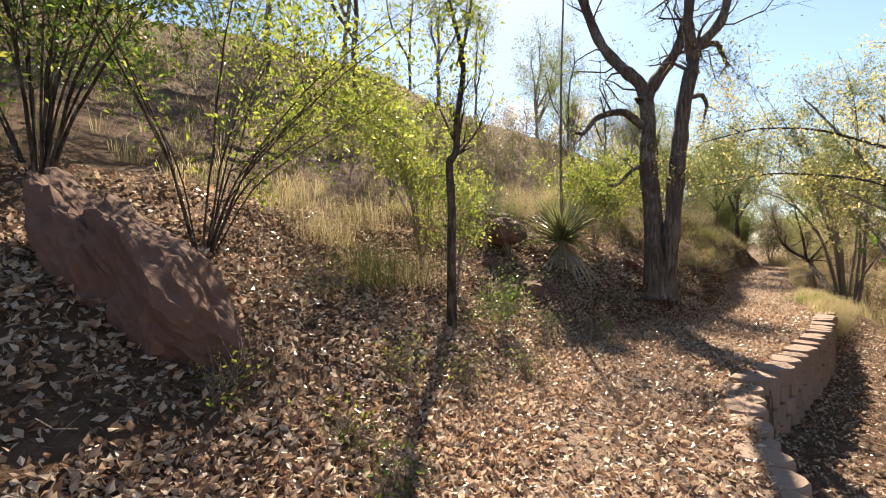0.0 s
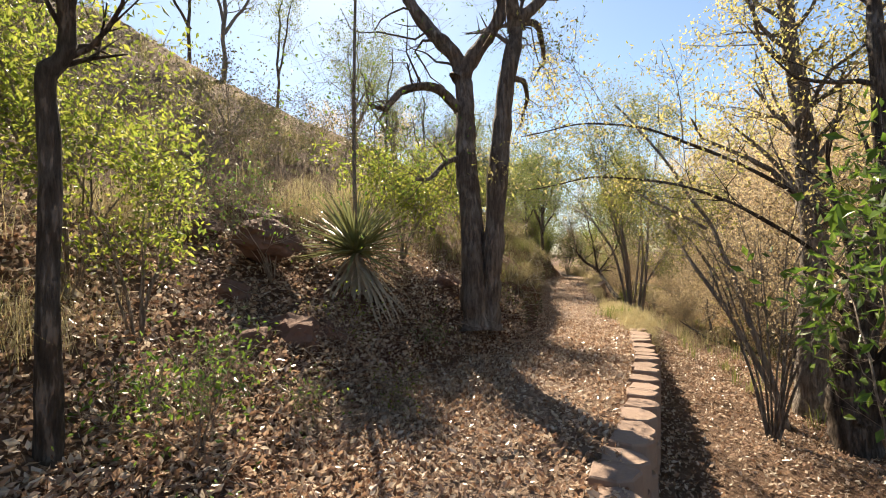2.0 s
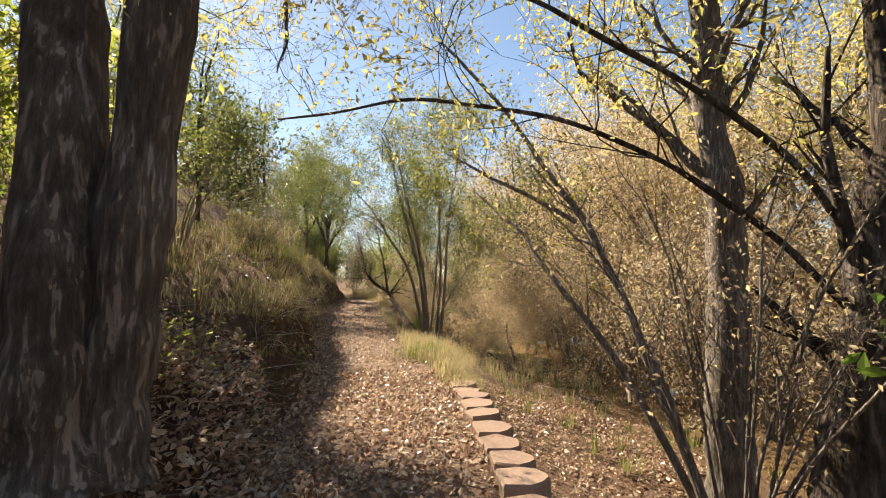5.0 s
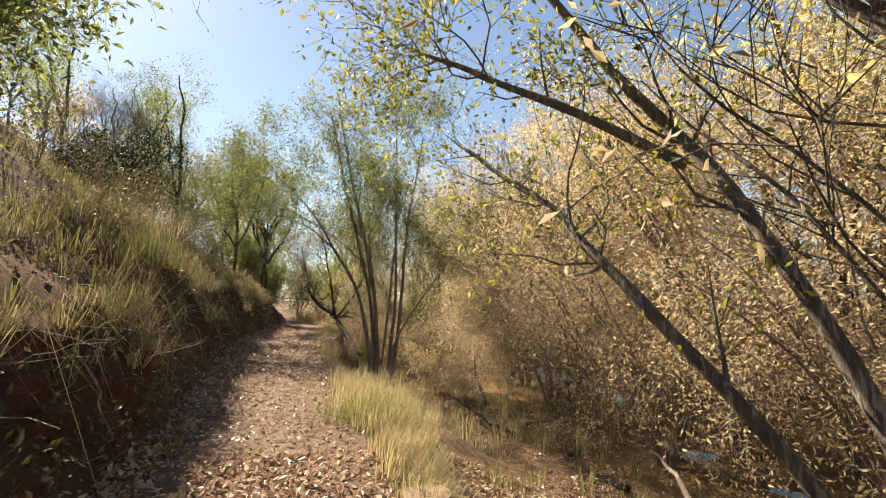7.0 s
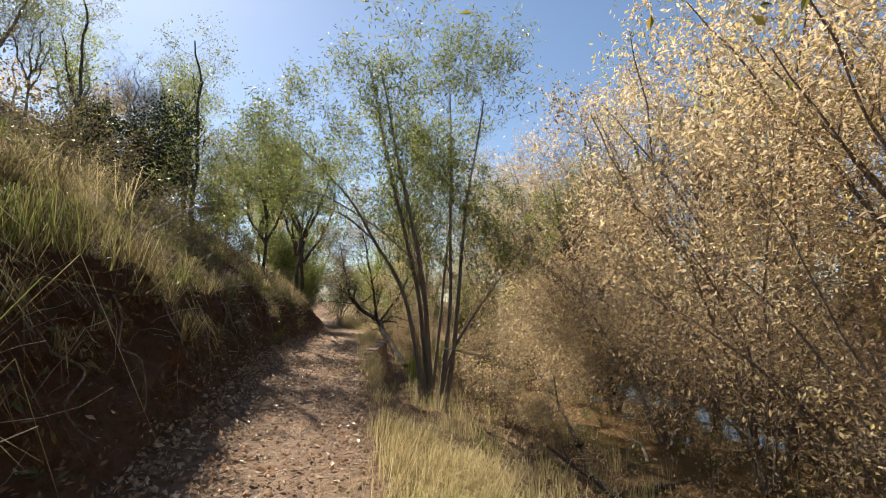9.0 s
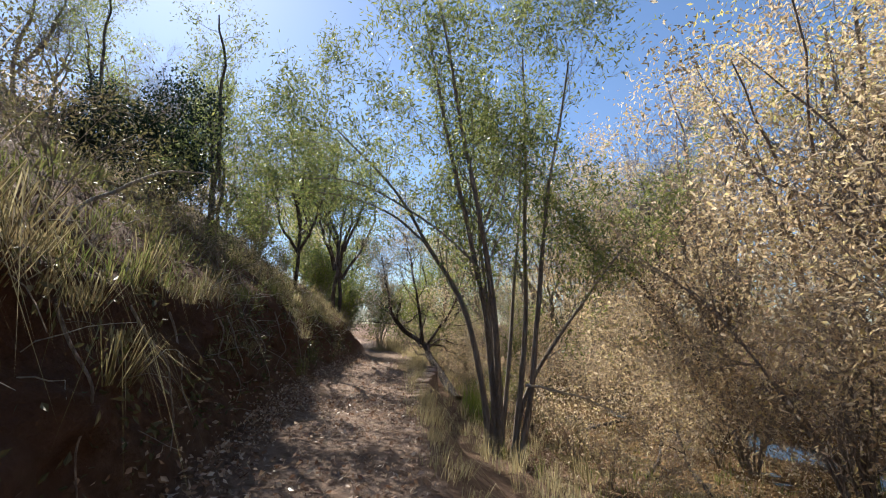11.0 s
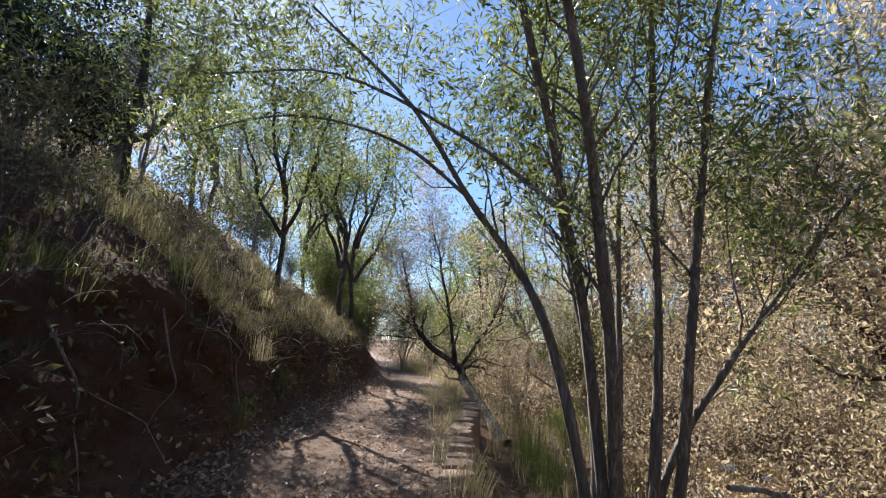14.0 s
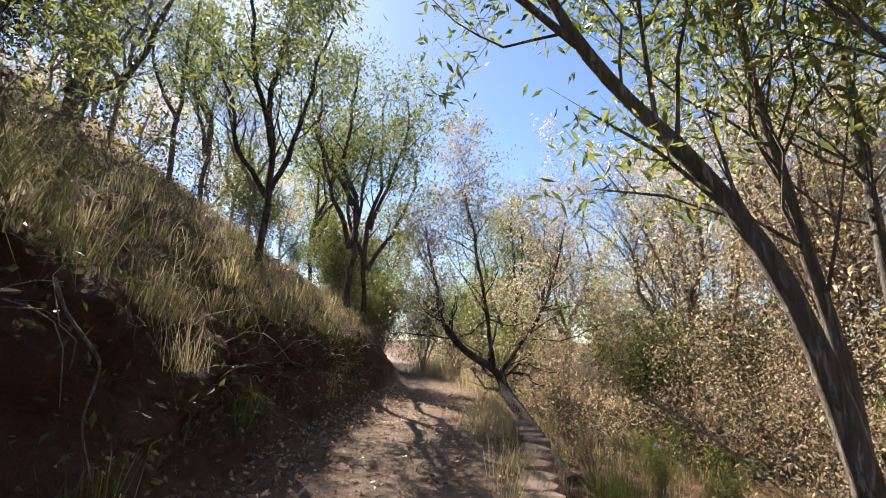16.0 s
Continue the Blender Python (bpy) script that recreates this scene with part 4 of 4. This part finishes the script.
plant("crooked_tree", at(21.8, 16.8, 0.1), "crooked dark tree leaning over the creek with withered leaves", "tree", 53,
      [([(0, 0, -0.1), (-0.2, 0.4, 1.5), (-0.6, 0.9, 2.8), (-1.2, 1.3, 3.7), (-2.6, 1.5, 4.15), (-3.8, 1.7, 4.6)], 0.13, 0.02),
       ([(-0.6, 0.9, 2.8), (-0.6, 1.0, 4.0), (-0.9, 1.2, 5.0), (-1.0, 1.4, 6.6)], 0.07, 0.015)],
      "dark_bark", "tan_leaf", (12, 1.9, 0.4), (6, 0.9, 0.45), (4, 0.4, 0.5), 3, 0.08, limb_start=0.3, wiggle=0.35, rise=0.05)
plant("bent_tree", at(12.1, 31.6, 0.1), "stump of an old tree with one limb bent upwards", "tree", 54,
      [([(0, 0, -0.3), (0.03, 0.0, 0.4), (0.1, -0.05, 0.95)], 0.24, 0.2),
       ([(0.08, -0.05, 0.75), (0.75, -0.55, 1.0), (1.1, -0.85, 1.8), (1.4, -1.0, 2.9), (2.0, -1.3, 4.4)], 0.12, 0.02)],
      "dark_bark", "tan_leaf", (4, 1.3, 0.4), (4, 0.7, 0.45), (3, 0.35, 0.5), 0, 0.06, limb_start=0.5, wiggle=0.35)


# ---- trees on the hill and in the distance ----
def tall(rng, height, lean=0.3, fork=2):
    top = rng.normal(0, lean, 2)
    out = [([(0, 0, -0.3), (top[0] * 0.1, top[1] * 0.1, height * 0.3), (top[0] * 0.5, top[1] * 0.5, height * 0.65), (top[0], top[1], height)], height * 0.0125, height * 0.003)]
    for i in range(fork):
        d = rng.normal(0, 1, 2)
        d /= np.linalg.norm(d)
        z = height * rng.uniform(0.25, 0.45)
        out.append(([(top[0] * 0.15, top[1] * 0.15, z), (d[0] * 0.12 * height, d[1] * 0.12 * height, z + 0.2 * height), (d[0] * 0.22 * height, d[1] * 0.22 * height, z + 0.5 * height)], height * 0.009, height * 0.003))
    return out


def forest(seed, name, label, stems, bark, leaf, places, group, **more):
    first = None
    for x, y, scale, turn in places:
        m = at(x, y, 0.05, turn) @ Matrix.Scale(scale, 4)
        if first is None:
            first = plant(name, m, label, "tree", seed, stems, bark, leaf, group=group, **more)
        else:
            copy_thing(first, at(x, y, 0.05, turn) if scale == 1 else m @ Matrix.Scale(1 / places[0][2], 4))


R = np.random.default_rng(77)
forest(61, "hill_tree", "slender tree with thin grey-green foliage on the hill", tall(R, 7.5), "grey_bark", "grey_leaf",
       [(6.5, 32.7, 1.0, 0), (7.7, 38.5, 1.1, 70), (-0.2, 20.0, 0.9, 140), (-3.5, 17, 1.0, 250)], "trees on the hill",
       limbs=(9, 2.0, 0.35), twigs=(7, 0.9, 0.4), sprays=(4, 0.5, 0.5), leaves=7, leaf_size=0.105, leaf_width=0.4, spread=0.12, crook=0.02, far=True)
forest(62, "hill_tree", "thin tree with sparse dark foliage on the slope", tall(R, 5.5, 0.15, 1), "dark_bark", "grey_leaf",
       [(12.06, 24.04, 1.0, 0), (7.5, 28.3, 1.2, 90), (1.6, 23.5, 1.0, 200), (10.0, 29, 1.0, 20), (-1.6, 22.5, 1.2, 120), (14.2, 32, 1.1, 45), (-2.5, 13.5, 1.3, 80), (-4.6, 12.5, 1.3, 10), (6.1, 13.6, 0.6, 160)], "thin trees on the slope",
       limbs=(9, 1.3, 0.35), twigs=(6, 0.6, 0.4), sprays=(4, 0.35, 0.5), leaves=6, leaf_size=0.08, leaf_width=0.4, spread=0.1, crook=0.015, far=True)
forest(63, "bare_tree", "bare leafless tree with a fan of fine twigs", tall(R, 5.0, 0.3, 3), "grey_bark", "tan_leaf",
       [(12.9, 32.5, 1.0, 0), (9.0, 33.0, 0.8, 120), (11.3, 34.5, 0.7, 200), (12.2, 30.6, 0.9, 270), (16.5, 33, 1.0, 60), (22.0, 17.0, 1.5, 30), (25.0, 21.0, 1.6, 150), (20.2, 13.6, 1.5, 240), (27.0, 25.5, 1.6, 300), (29.5, 22, 1.8, 90), (28.5, 31, 1.7, 20)], "bare trees",
       limbs=(9, 1.6, 0.4), twigs=(7, 0.9, 0.45), sprays=(6, 0.45, 0.5), leaves=0, crook=0.03)
forest(64, "path_tree", "tree with a dark trunk and airy green foliage beside the path", tall(R, 6.5, 0.3, 3), "dark_bark", "grey_leaf",
       [(17.7, 28.5, 1.0, 0), (15.0, 25.9, 0.8, 90), (20.0, 37, 1.1, 200), (25, 40, 1.1, 140), (15.5, 36, 1.1, 30), (19.4, 31.0, 1.15, 150), (24.8, 30.2, 1.1, 260)], "trees beside the path",
       limbs=(8, 1.9, 0.35), twigs=(6, 0.9, 0.45), sprays=(4, 0.45, 0.5), leaves=10, leaf_size=0.105, leaf_width=0.35, crook=0.025, far=True)
forest(65, "juniper", "dense dark green juniper bush on the hillside", fan(R, 9, 2.3, 1.3, 0.03), "dark_bark", "dark_leaf", [(10.8, 23.8, 0.85, 0), (9.9, 24.8, 0.65, 100), (11.3, 25.2, 0.6, 300)], "junipers",
       stem_name="stem", limbs=(5, 1.0, 0.5), twigs=(5, 0.6, 0.5), sprays=(4, 0.3, 0.5), leaves=14, leaf_size=0.08, leaf_width=0.5, limb_start=0.1, sides=5, far=True)
forest(66, "creek_thicket", "tangled thicket of pale twigs and withered tan leaves over the creek", fan(R, 12, 3.6, 2.6, 0.026), "twig_bark", "tan_leaf",
       [(13.9, 10.2, 1.0, 0), (15.6, 11.9, 1.1, 80), (17.4, 13.8, 1.1, 160), (19.6, 15.8, 1.1, 230), (22.5, 19.2, 1.0, 300), (12.6, 7.6, 1.0, 40), (25.0, 22.6, 1.1, 120), (28.5, 27, 1.2, 260), (24.2, 27.8, 0.7, 330), (25.5, 31.5, 0.8, 20), (27.5, 34.0, 0.9, 110), (24.0, 38.0, 0.9, 200), (29.5, 30.5, 1.0, 70)], "thicket along the creek",
       stem_name="stem", limbs=(5, 1.4, 0.5), twigs=(5, 0.8, 0.5), sprays=(5, 0.45, 0.5), leaves=7, leaf_size=0.066, leaf_width=0.36, rise=-0.03, wiggle=0.4, sides=5, limb_start=0.15)
R2 = np.random.default_rng(78)
forest(74, "creek_thicket", "tall tangled thicket full of withered tan leaves across the creek", fan(R2, 13, 6.3, 3.0, 0.04), "twig_bark", "tan_leaf",
       [(15.6, 9.4, 1.0, 0), (17.9, 11.8, 1.05, 80), (20.4, 14.4, 1.25, 160), (23.8, 17.8, 1.45, 230), (13.2, 6.4, 0.95, 300), (26.6, 21.6, 1.4, 40), (29.0, 25.6, 1.4, 120), (18.2, 7.6, 1.15, 200), (21.6, 10.4, 1.2, 20)], "tall thicket along the creek",
       stem_name="stem", limbs=(6, 1.9, 0.45), twigs=(5, 1.0, 0.45), sprays=(5, 0.5, 0.5), leaves=8, leaf_size=0.09, leaf_width=0.4, spread=0.12, rise=0.02, wiggle=0.38, sides=5, limb_start=0.12, far=True)
forest(67, "far_tree", "tall tree with golden tan autumn foliage across the creek", tall(R, 8.0, 0.5, 4), "grey_bark", "gold_leaf",
       [(15.4, 8.0, 1.0, 0), (12.6, 4.2, 1.05, 300), (16.4, 4.6, 1.2, 330), (28, 21, 1.1, 150), (31, 27, 1.1, 250), (11.0, 1.2, 1.0, 20), (23.6, 14.6, 1.3, 40)], "golden trees across the creek",
       limbs=(8, 2.2, 0.4), twigs=(6, 1.0, 0.45), sprays=(4, 0.5, 0.5), leaves=7, leaf_size=0.115, leaf_width=0.4, spread=0.14, crook=0.02, limb_start=0.2, far=True)
forest(68, "far_tree", "leafy yellow-green tree at the end of the path", tall(R, 7.0, 0.5, 3), "grey_bark", "lime_leaf",
       [(22.5, 41, 1.0, 0), (28.0, 36, 1.0, 100), (31.5, 37.5, 1.1, 200), (18.0, 43, 1.1, 300), (35, 34, 1.1, 30), (27, 45, 1.2, 80), (12, 43, 1.1, 10), (24.5, 31.5, 0.6, 10), (24.2, 20.0, 0.42, 60), (23.0, 18.4, 0.35, 160), (27, 21.5, 0.5, 280)], "trees at the end of the path",
       limbs=(8, 2.0, 0.4), twigs=(6, 0.9, 0.45), sprays=(4, 0.45, 0.5), leaves=7, leaf_size=0.115, leaf_width=0.4, spread=0.13, crook=0.02, limb_start=0.2, far=True)
forest(69, "far_tree", "distant tree with pale tan foliage beyond the creek", tall(R, 8.0, 0.6, 2), "grey_bark", "tan_leaf",
       [(24 + 4.2 * i + 2 * (i % 3), 6 + 5.2 * i - 5 * (i % 2), 1.0 + 0.12 * (i % 3), 50 * i) for i in range(6)] + [(29 - 5 * i, 52 + 2 * (i % 3), 1.2, 70 * i) for i in range(5)] + [(10, -5, 1, 0), (5, -9, 1, 70), (18, -1, 1.2, 20)], "distant trees",
       limbs=(7, 2.4, 0.4), twigs=(5, 1.2, 0.45), sprays=(4, 0.6, 0.5), leaves=6, leaf_size=0.19, leaf_width=0.45, spread=0.2, crook=0.02, limb_start=0.15, far=True)
forest(70, "scrub_bush", "low grey-brown scrub of bare twigs and few leaves on the hillside", fan(R, 9, 1.1, 0.8, 0.01), "twig_bark", "scrub_leaf",
       [(-2.6, 8.2, 1.0, 0), (-1.0, 9.2, 1.0, 70), (0.2, 10.8, 1.1, 140), (1.4, 12.2, 1.0, 210), (2.8, 13.4, 1.2, 280), (4.6, 14.2, 1.0, 350), (-2.0, 11, 1.2, 60), (0.4, 13.6, 1.3, 130), (2.4, 15.8, 1.2, 200), (5.6, 16.6, 1.0, 270), (-4.2, 9.6, 1.2, 340),
        (7.4, 17.6, 1.0, 10), (8.8, 19.4, 1.1, 100), (4.0, 18.5, 1.2, 190), (11.2, 21.6, 0.9, 30), (13.0, 25.4, 1.0, 130), (14.2, 27.2, 1.1, 220), (16.0, 29.4, 1.0, 310), (5.8, 21.8, 1.3, 40), (8.2, 15.7, 0.7, 20), (9.1, 17.1, 0.75, 110), (10.0, 18.5, 0.7, 200), (7.4, 14.3, 0.7, 290), (11.2, 20.0, 0.7, 60), (12.5, 22.2, 0.75, 150)], "scrub on the hillside",
       stem_name="stem", limbs=(4, 0.5, 0.5), twigs=(4, 0.3, 0.5), sprays=(2, 0.16, 0.6), leaves=4, leaf_size=0.05, sides=3, wiggle=0.35, far=True)
forest(71, "reed_bush", "upright clump of fresh green shoots at the end of the path", fan(R, 26, 2.2, 0.9, 0.01), "twig_bark", "lime_leaf",
       [(21.6, 34.5, 1.0, 0), (20.4, 35.5, 1.1, 120), (22.8, 36.0, 1.1, 240), (19.2, 36.5, 1.0, 60), (20.6, 22.9, 0.55, 30), (20.2, 21.8, 0.5, 130)], "green shoots",
       stem_name="stem", limbs=(2, 0.5, 0.5), twigs=(4, 0.4, 0.5), sprays=(2, 0.2, 0.6), leaves=4, leaf_size=0.09, leaf_width=0.25, sides=4, limb_start=0.2, rise=0.4)
forest(72, "hedge_bush", "dense leafy bush of grey-green and yellowing foliage", fan(R, 14, 3.4, 1.9, 0.02), "twig_bark", "grey_leaf",
       [(25.0, 36.0, 1.0, 0), (22.8, 38.2, 1.1, 90), (26.8, 32.2, 0.9, 180), (23.6, 29.4, 0.6, 270), (28.5, 38, 1.2, 45), (18.5, 39, 1.1, 130), (30.5, 34.5, 1.3, 220), (25.5, 26.0, 0.9, 310), (28.0, 24.2, 1.0, 10), (31, 29.5, 1.3, 70), (33.5, 20, 1.3, 160), (19.5, 33.0, 0.8, 250), (22.3, 35.6, 0.8, 15), (23.4, 37.0, 1.0, 95), (21.2, 37.0, 0.9, 175)], "dense bushes",
       stem_name="stem", limbs=(4, 1.1, 0.5), twigs=(5, 0.7, 0.5), sprays=(3, 0.35, 0.5), leaves=8, leaf_size=0.12, leaf_width=0.4, sides=4, limb_start=0.08, far=True, spread=0.14)


# ---- roots, dead wood and weeds ----
def hanging_root(v, k, seed):
    """A thin root that hangs down the cut bank."""
    rng = np.random.default_rng(seed)
    top = land(v, k)
    foot = land(v + rng.uniform(-0.4, 0.4), 11.15)
    out = np.array([0.79, -0.61, 0]) * 0.05
    pts = [top + (foot - top) * f + out * (1 + 2 * np.sin(f * 3)) + rng.normal(0, 0.04, 3) * (0.2 < f < 0.95) for f in np.linspace(0, rng.uniform(0.7, 1.0), 6)]
    ob = tagged(new("root", fast_mesh("root", *tubes([(smooth_line(pts, 4), np.linspace(0.011, 0.004, 21))], 5), M["twig_bark"], True)), "thin pale root hanging down the cut earth bank", "root", "roots on the bank")
    return ob


for i, v in enumerate((11.2, 12.6, 13.3, 14.1, 15.0, 15.6, 16.3, 16.9, 17.4, 18.2, 18.7, 19.6, 20.5, 21.3)):
    hanging_root(v, 11.85, 300 + i)


def fallen(name, label, start, way, length, radius, bark, seed, shoots=4, rise=0.0, group=""):
    """A dead branch or log with a few broken side shoots."""
    rng = np.random.default_rng(seed)
    main = bough(rng, (0, 0, 0), way, length, radius, 0.12, rise, 9, 0.35)
    ob = thing(name, pose(*start), label, "branch", group)
    part("stem", fast_mesh("stem", *tubes([main], 7, 0.05), M[bark], True), ob)
    for one in off_shoots(rng, [main], shoots, length * 0.3, 0.5, 0.3, 1.0, rise, 0.25, 5):
        part("shoot", fast_mesh("shoot", *tubes([one], 4), M[bark], True), ob)
    return ob


fallen("dead_branch", "bleached dead branch reaching out over the creek bed", (15.0, 17.45, 0.62), (0.8, -0.5, -0.15), 1.7, 0.022, "pale_wood", 401, 5)
fallen("dead_branch", "bleached dead branch drooping beside the willow", (18.0, 21.6, 1.0), (0.7, -0.35, -0.35), 2.2, 0.02, "pale_wood", 402, 6)
fallen("dead_branch", "pale broken branch among the thicket", (13.2, 12.6, -0.2), (0.8, 0.3, 0.1), 1.3, 0.018, "pale_wood", 403, 4)
fallen("dead_branch", "grey dead branch lying by the creek", (11.4, 9.4, -0.55), (0.9, 0.5, 0.05), 2.4, 0.03, "twig_bark", 404, 6)
for i, (x, y, a, ln) in enumerate([(13.0, 11.4, 20, 2.2), (14.4, 13.2, -30, 1.8), (15.8, 14.8, 40, 2.4), (12.0, 10.2, 70, 1.6), (17.5, 16.8, 10, 2.2), (13.8, 12.8, 100, 1.5), (19.5, 19.5, -20, 2.6), (11.2, 8.6, 30, 2.0)]):
    fallen("log", "dark wet log lying in the creek bed", (x, y, ground_z(x, y) + 0.05), (math.cos(radians(a)), math.sin(radians(a)), 0.02), ln, 0.05, "dark_bark", 420 + i, 3, 0.0, "logs in the creek")
for i, (x, y, s) in enumerate([(0.9, 4.9, 0.22), (-0.35, 3.9, 0.16), (-0.55, 3.0, 0.14), (1.5, 6.3, 0.35), (2.3, 6.9, 0.25), (0.2, 4.2, 0.18), (-0.2, 2.6, 0.14), (-1.35, 2.75, 0.2), (1.9, 7.6, 0.4), (3.0, 8.2, 0.3), (4.6, 9.4, 0.3), (-1.2, 4.6, 0.25)]):
    shrub("weed", x, y, "small green weed growing out of the leaf litter", 500 + i, 5, s, s * 0.7, 0.003, "twig_bark", "lime_leaf" if i % 3 else "green_leaf", limbs=(2, s * 0.5, 0.6), twigs=(2, s * 0.3, 0.6), leaves=2, leaf_size=0.035)
for i, (v, k, h) in enumerate([(20.6, 11.05, 0.45), (21.4, 11.1, 0.45), (22.2, 11.2, 0.5), (24.0, 11.2, 0.5)]):
    q = land(v, k)
    bunch_grass(q[0], q[1], 600 + i, h, 70, "straw" if i % 2 else "grass", "sparse arching grass at the foot of the bank", 0.05, 1.3)
for i, (x, y, h) in enumerate([(18.9, 22.4, 1.0), (19.4, 22.9, 0.9), (18.4, 21.6, 0.8), (19.9, 23.4, 0.8)]):
    bunch_grass(x, y, 640 + i, h, 160, "green_grass", "tall fresh green reeds below the wall", 0.12, 0.7)
for i, (x, y, h) in enumerate([(24.0, 33.6, 1.0), (24.5, 34.0, 0.9), (23.8, 34.4, 0.8)]):
    bunch_grass(x, y, 660 + i, h, 350, "straw", "mound of pale dead grass at the end of the path", 0.2, 0.9)
forest(73, "dry_brush", "low brush of dry tan stems in the creek bed", fan(R, 15, 1.2, 0.9, 0.008), "twig_bark", "tan_leaf",
       [(17.8, 18.4, 1.0, 0), (18.8, 20.2, 1.1, 50), (19.8, 18.0, 1.2, 100), (21.0, 20.6, 1.2, 150), (17.4, 16.4, 1.0, 200), (21.9, 22.4, 1.2, 250), (19.2, 16.2, 1.1, 300), (22.8, 24.8, 1.2, 350), (20.4, 24.0, 0.9, 40), (16.4, 16.9, 0.9, 90), (15.4, 15.8, 0.8, 140), (23.4, 21.4, 1.3, 190), (21.6, 18.2, 1.3, 240), (24.4, 24.2, 1.3, 290), (14.9, 14.6, 0.7, 20), (22.2, 27.0, 0.9, 60), (23.0, 28.6, 0.9, 200)], "brush in the creek bed",
       stem_name="stem", limbs=(3, 0.5, 0.5), twigs=(3, 0.35, 0.5), sprays=(2, 0.2, 0.6), leaves=3, leaf_size=0.06, sides=3, far=True)
fallen("dead_stalk", "bleached flower stalk leaning out of the bank grass", (9.25, 17.1, ground_z(9.25, 17.1) - 0.05), (0.5, 0.1, 0.75), 1.3, 0.018, "pale_wood", 405, 0, -0.08)
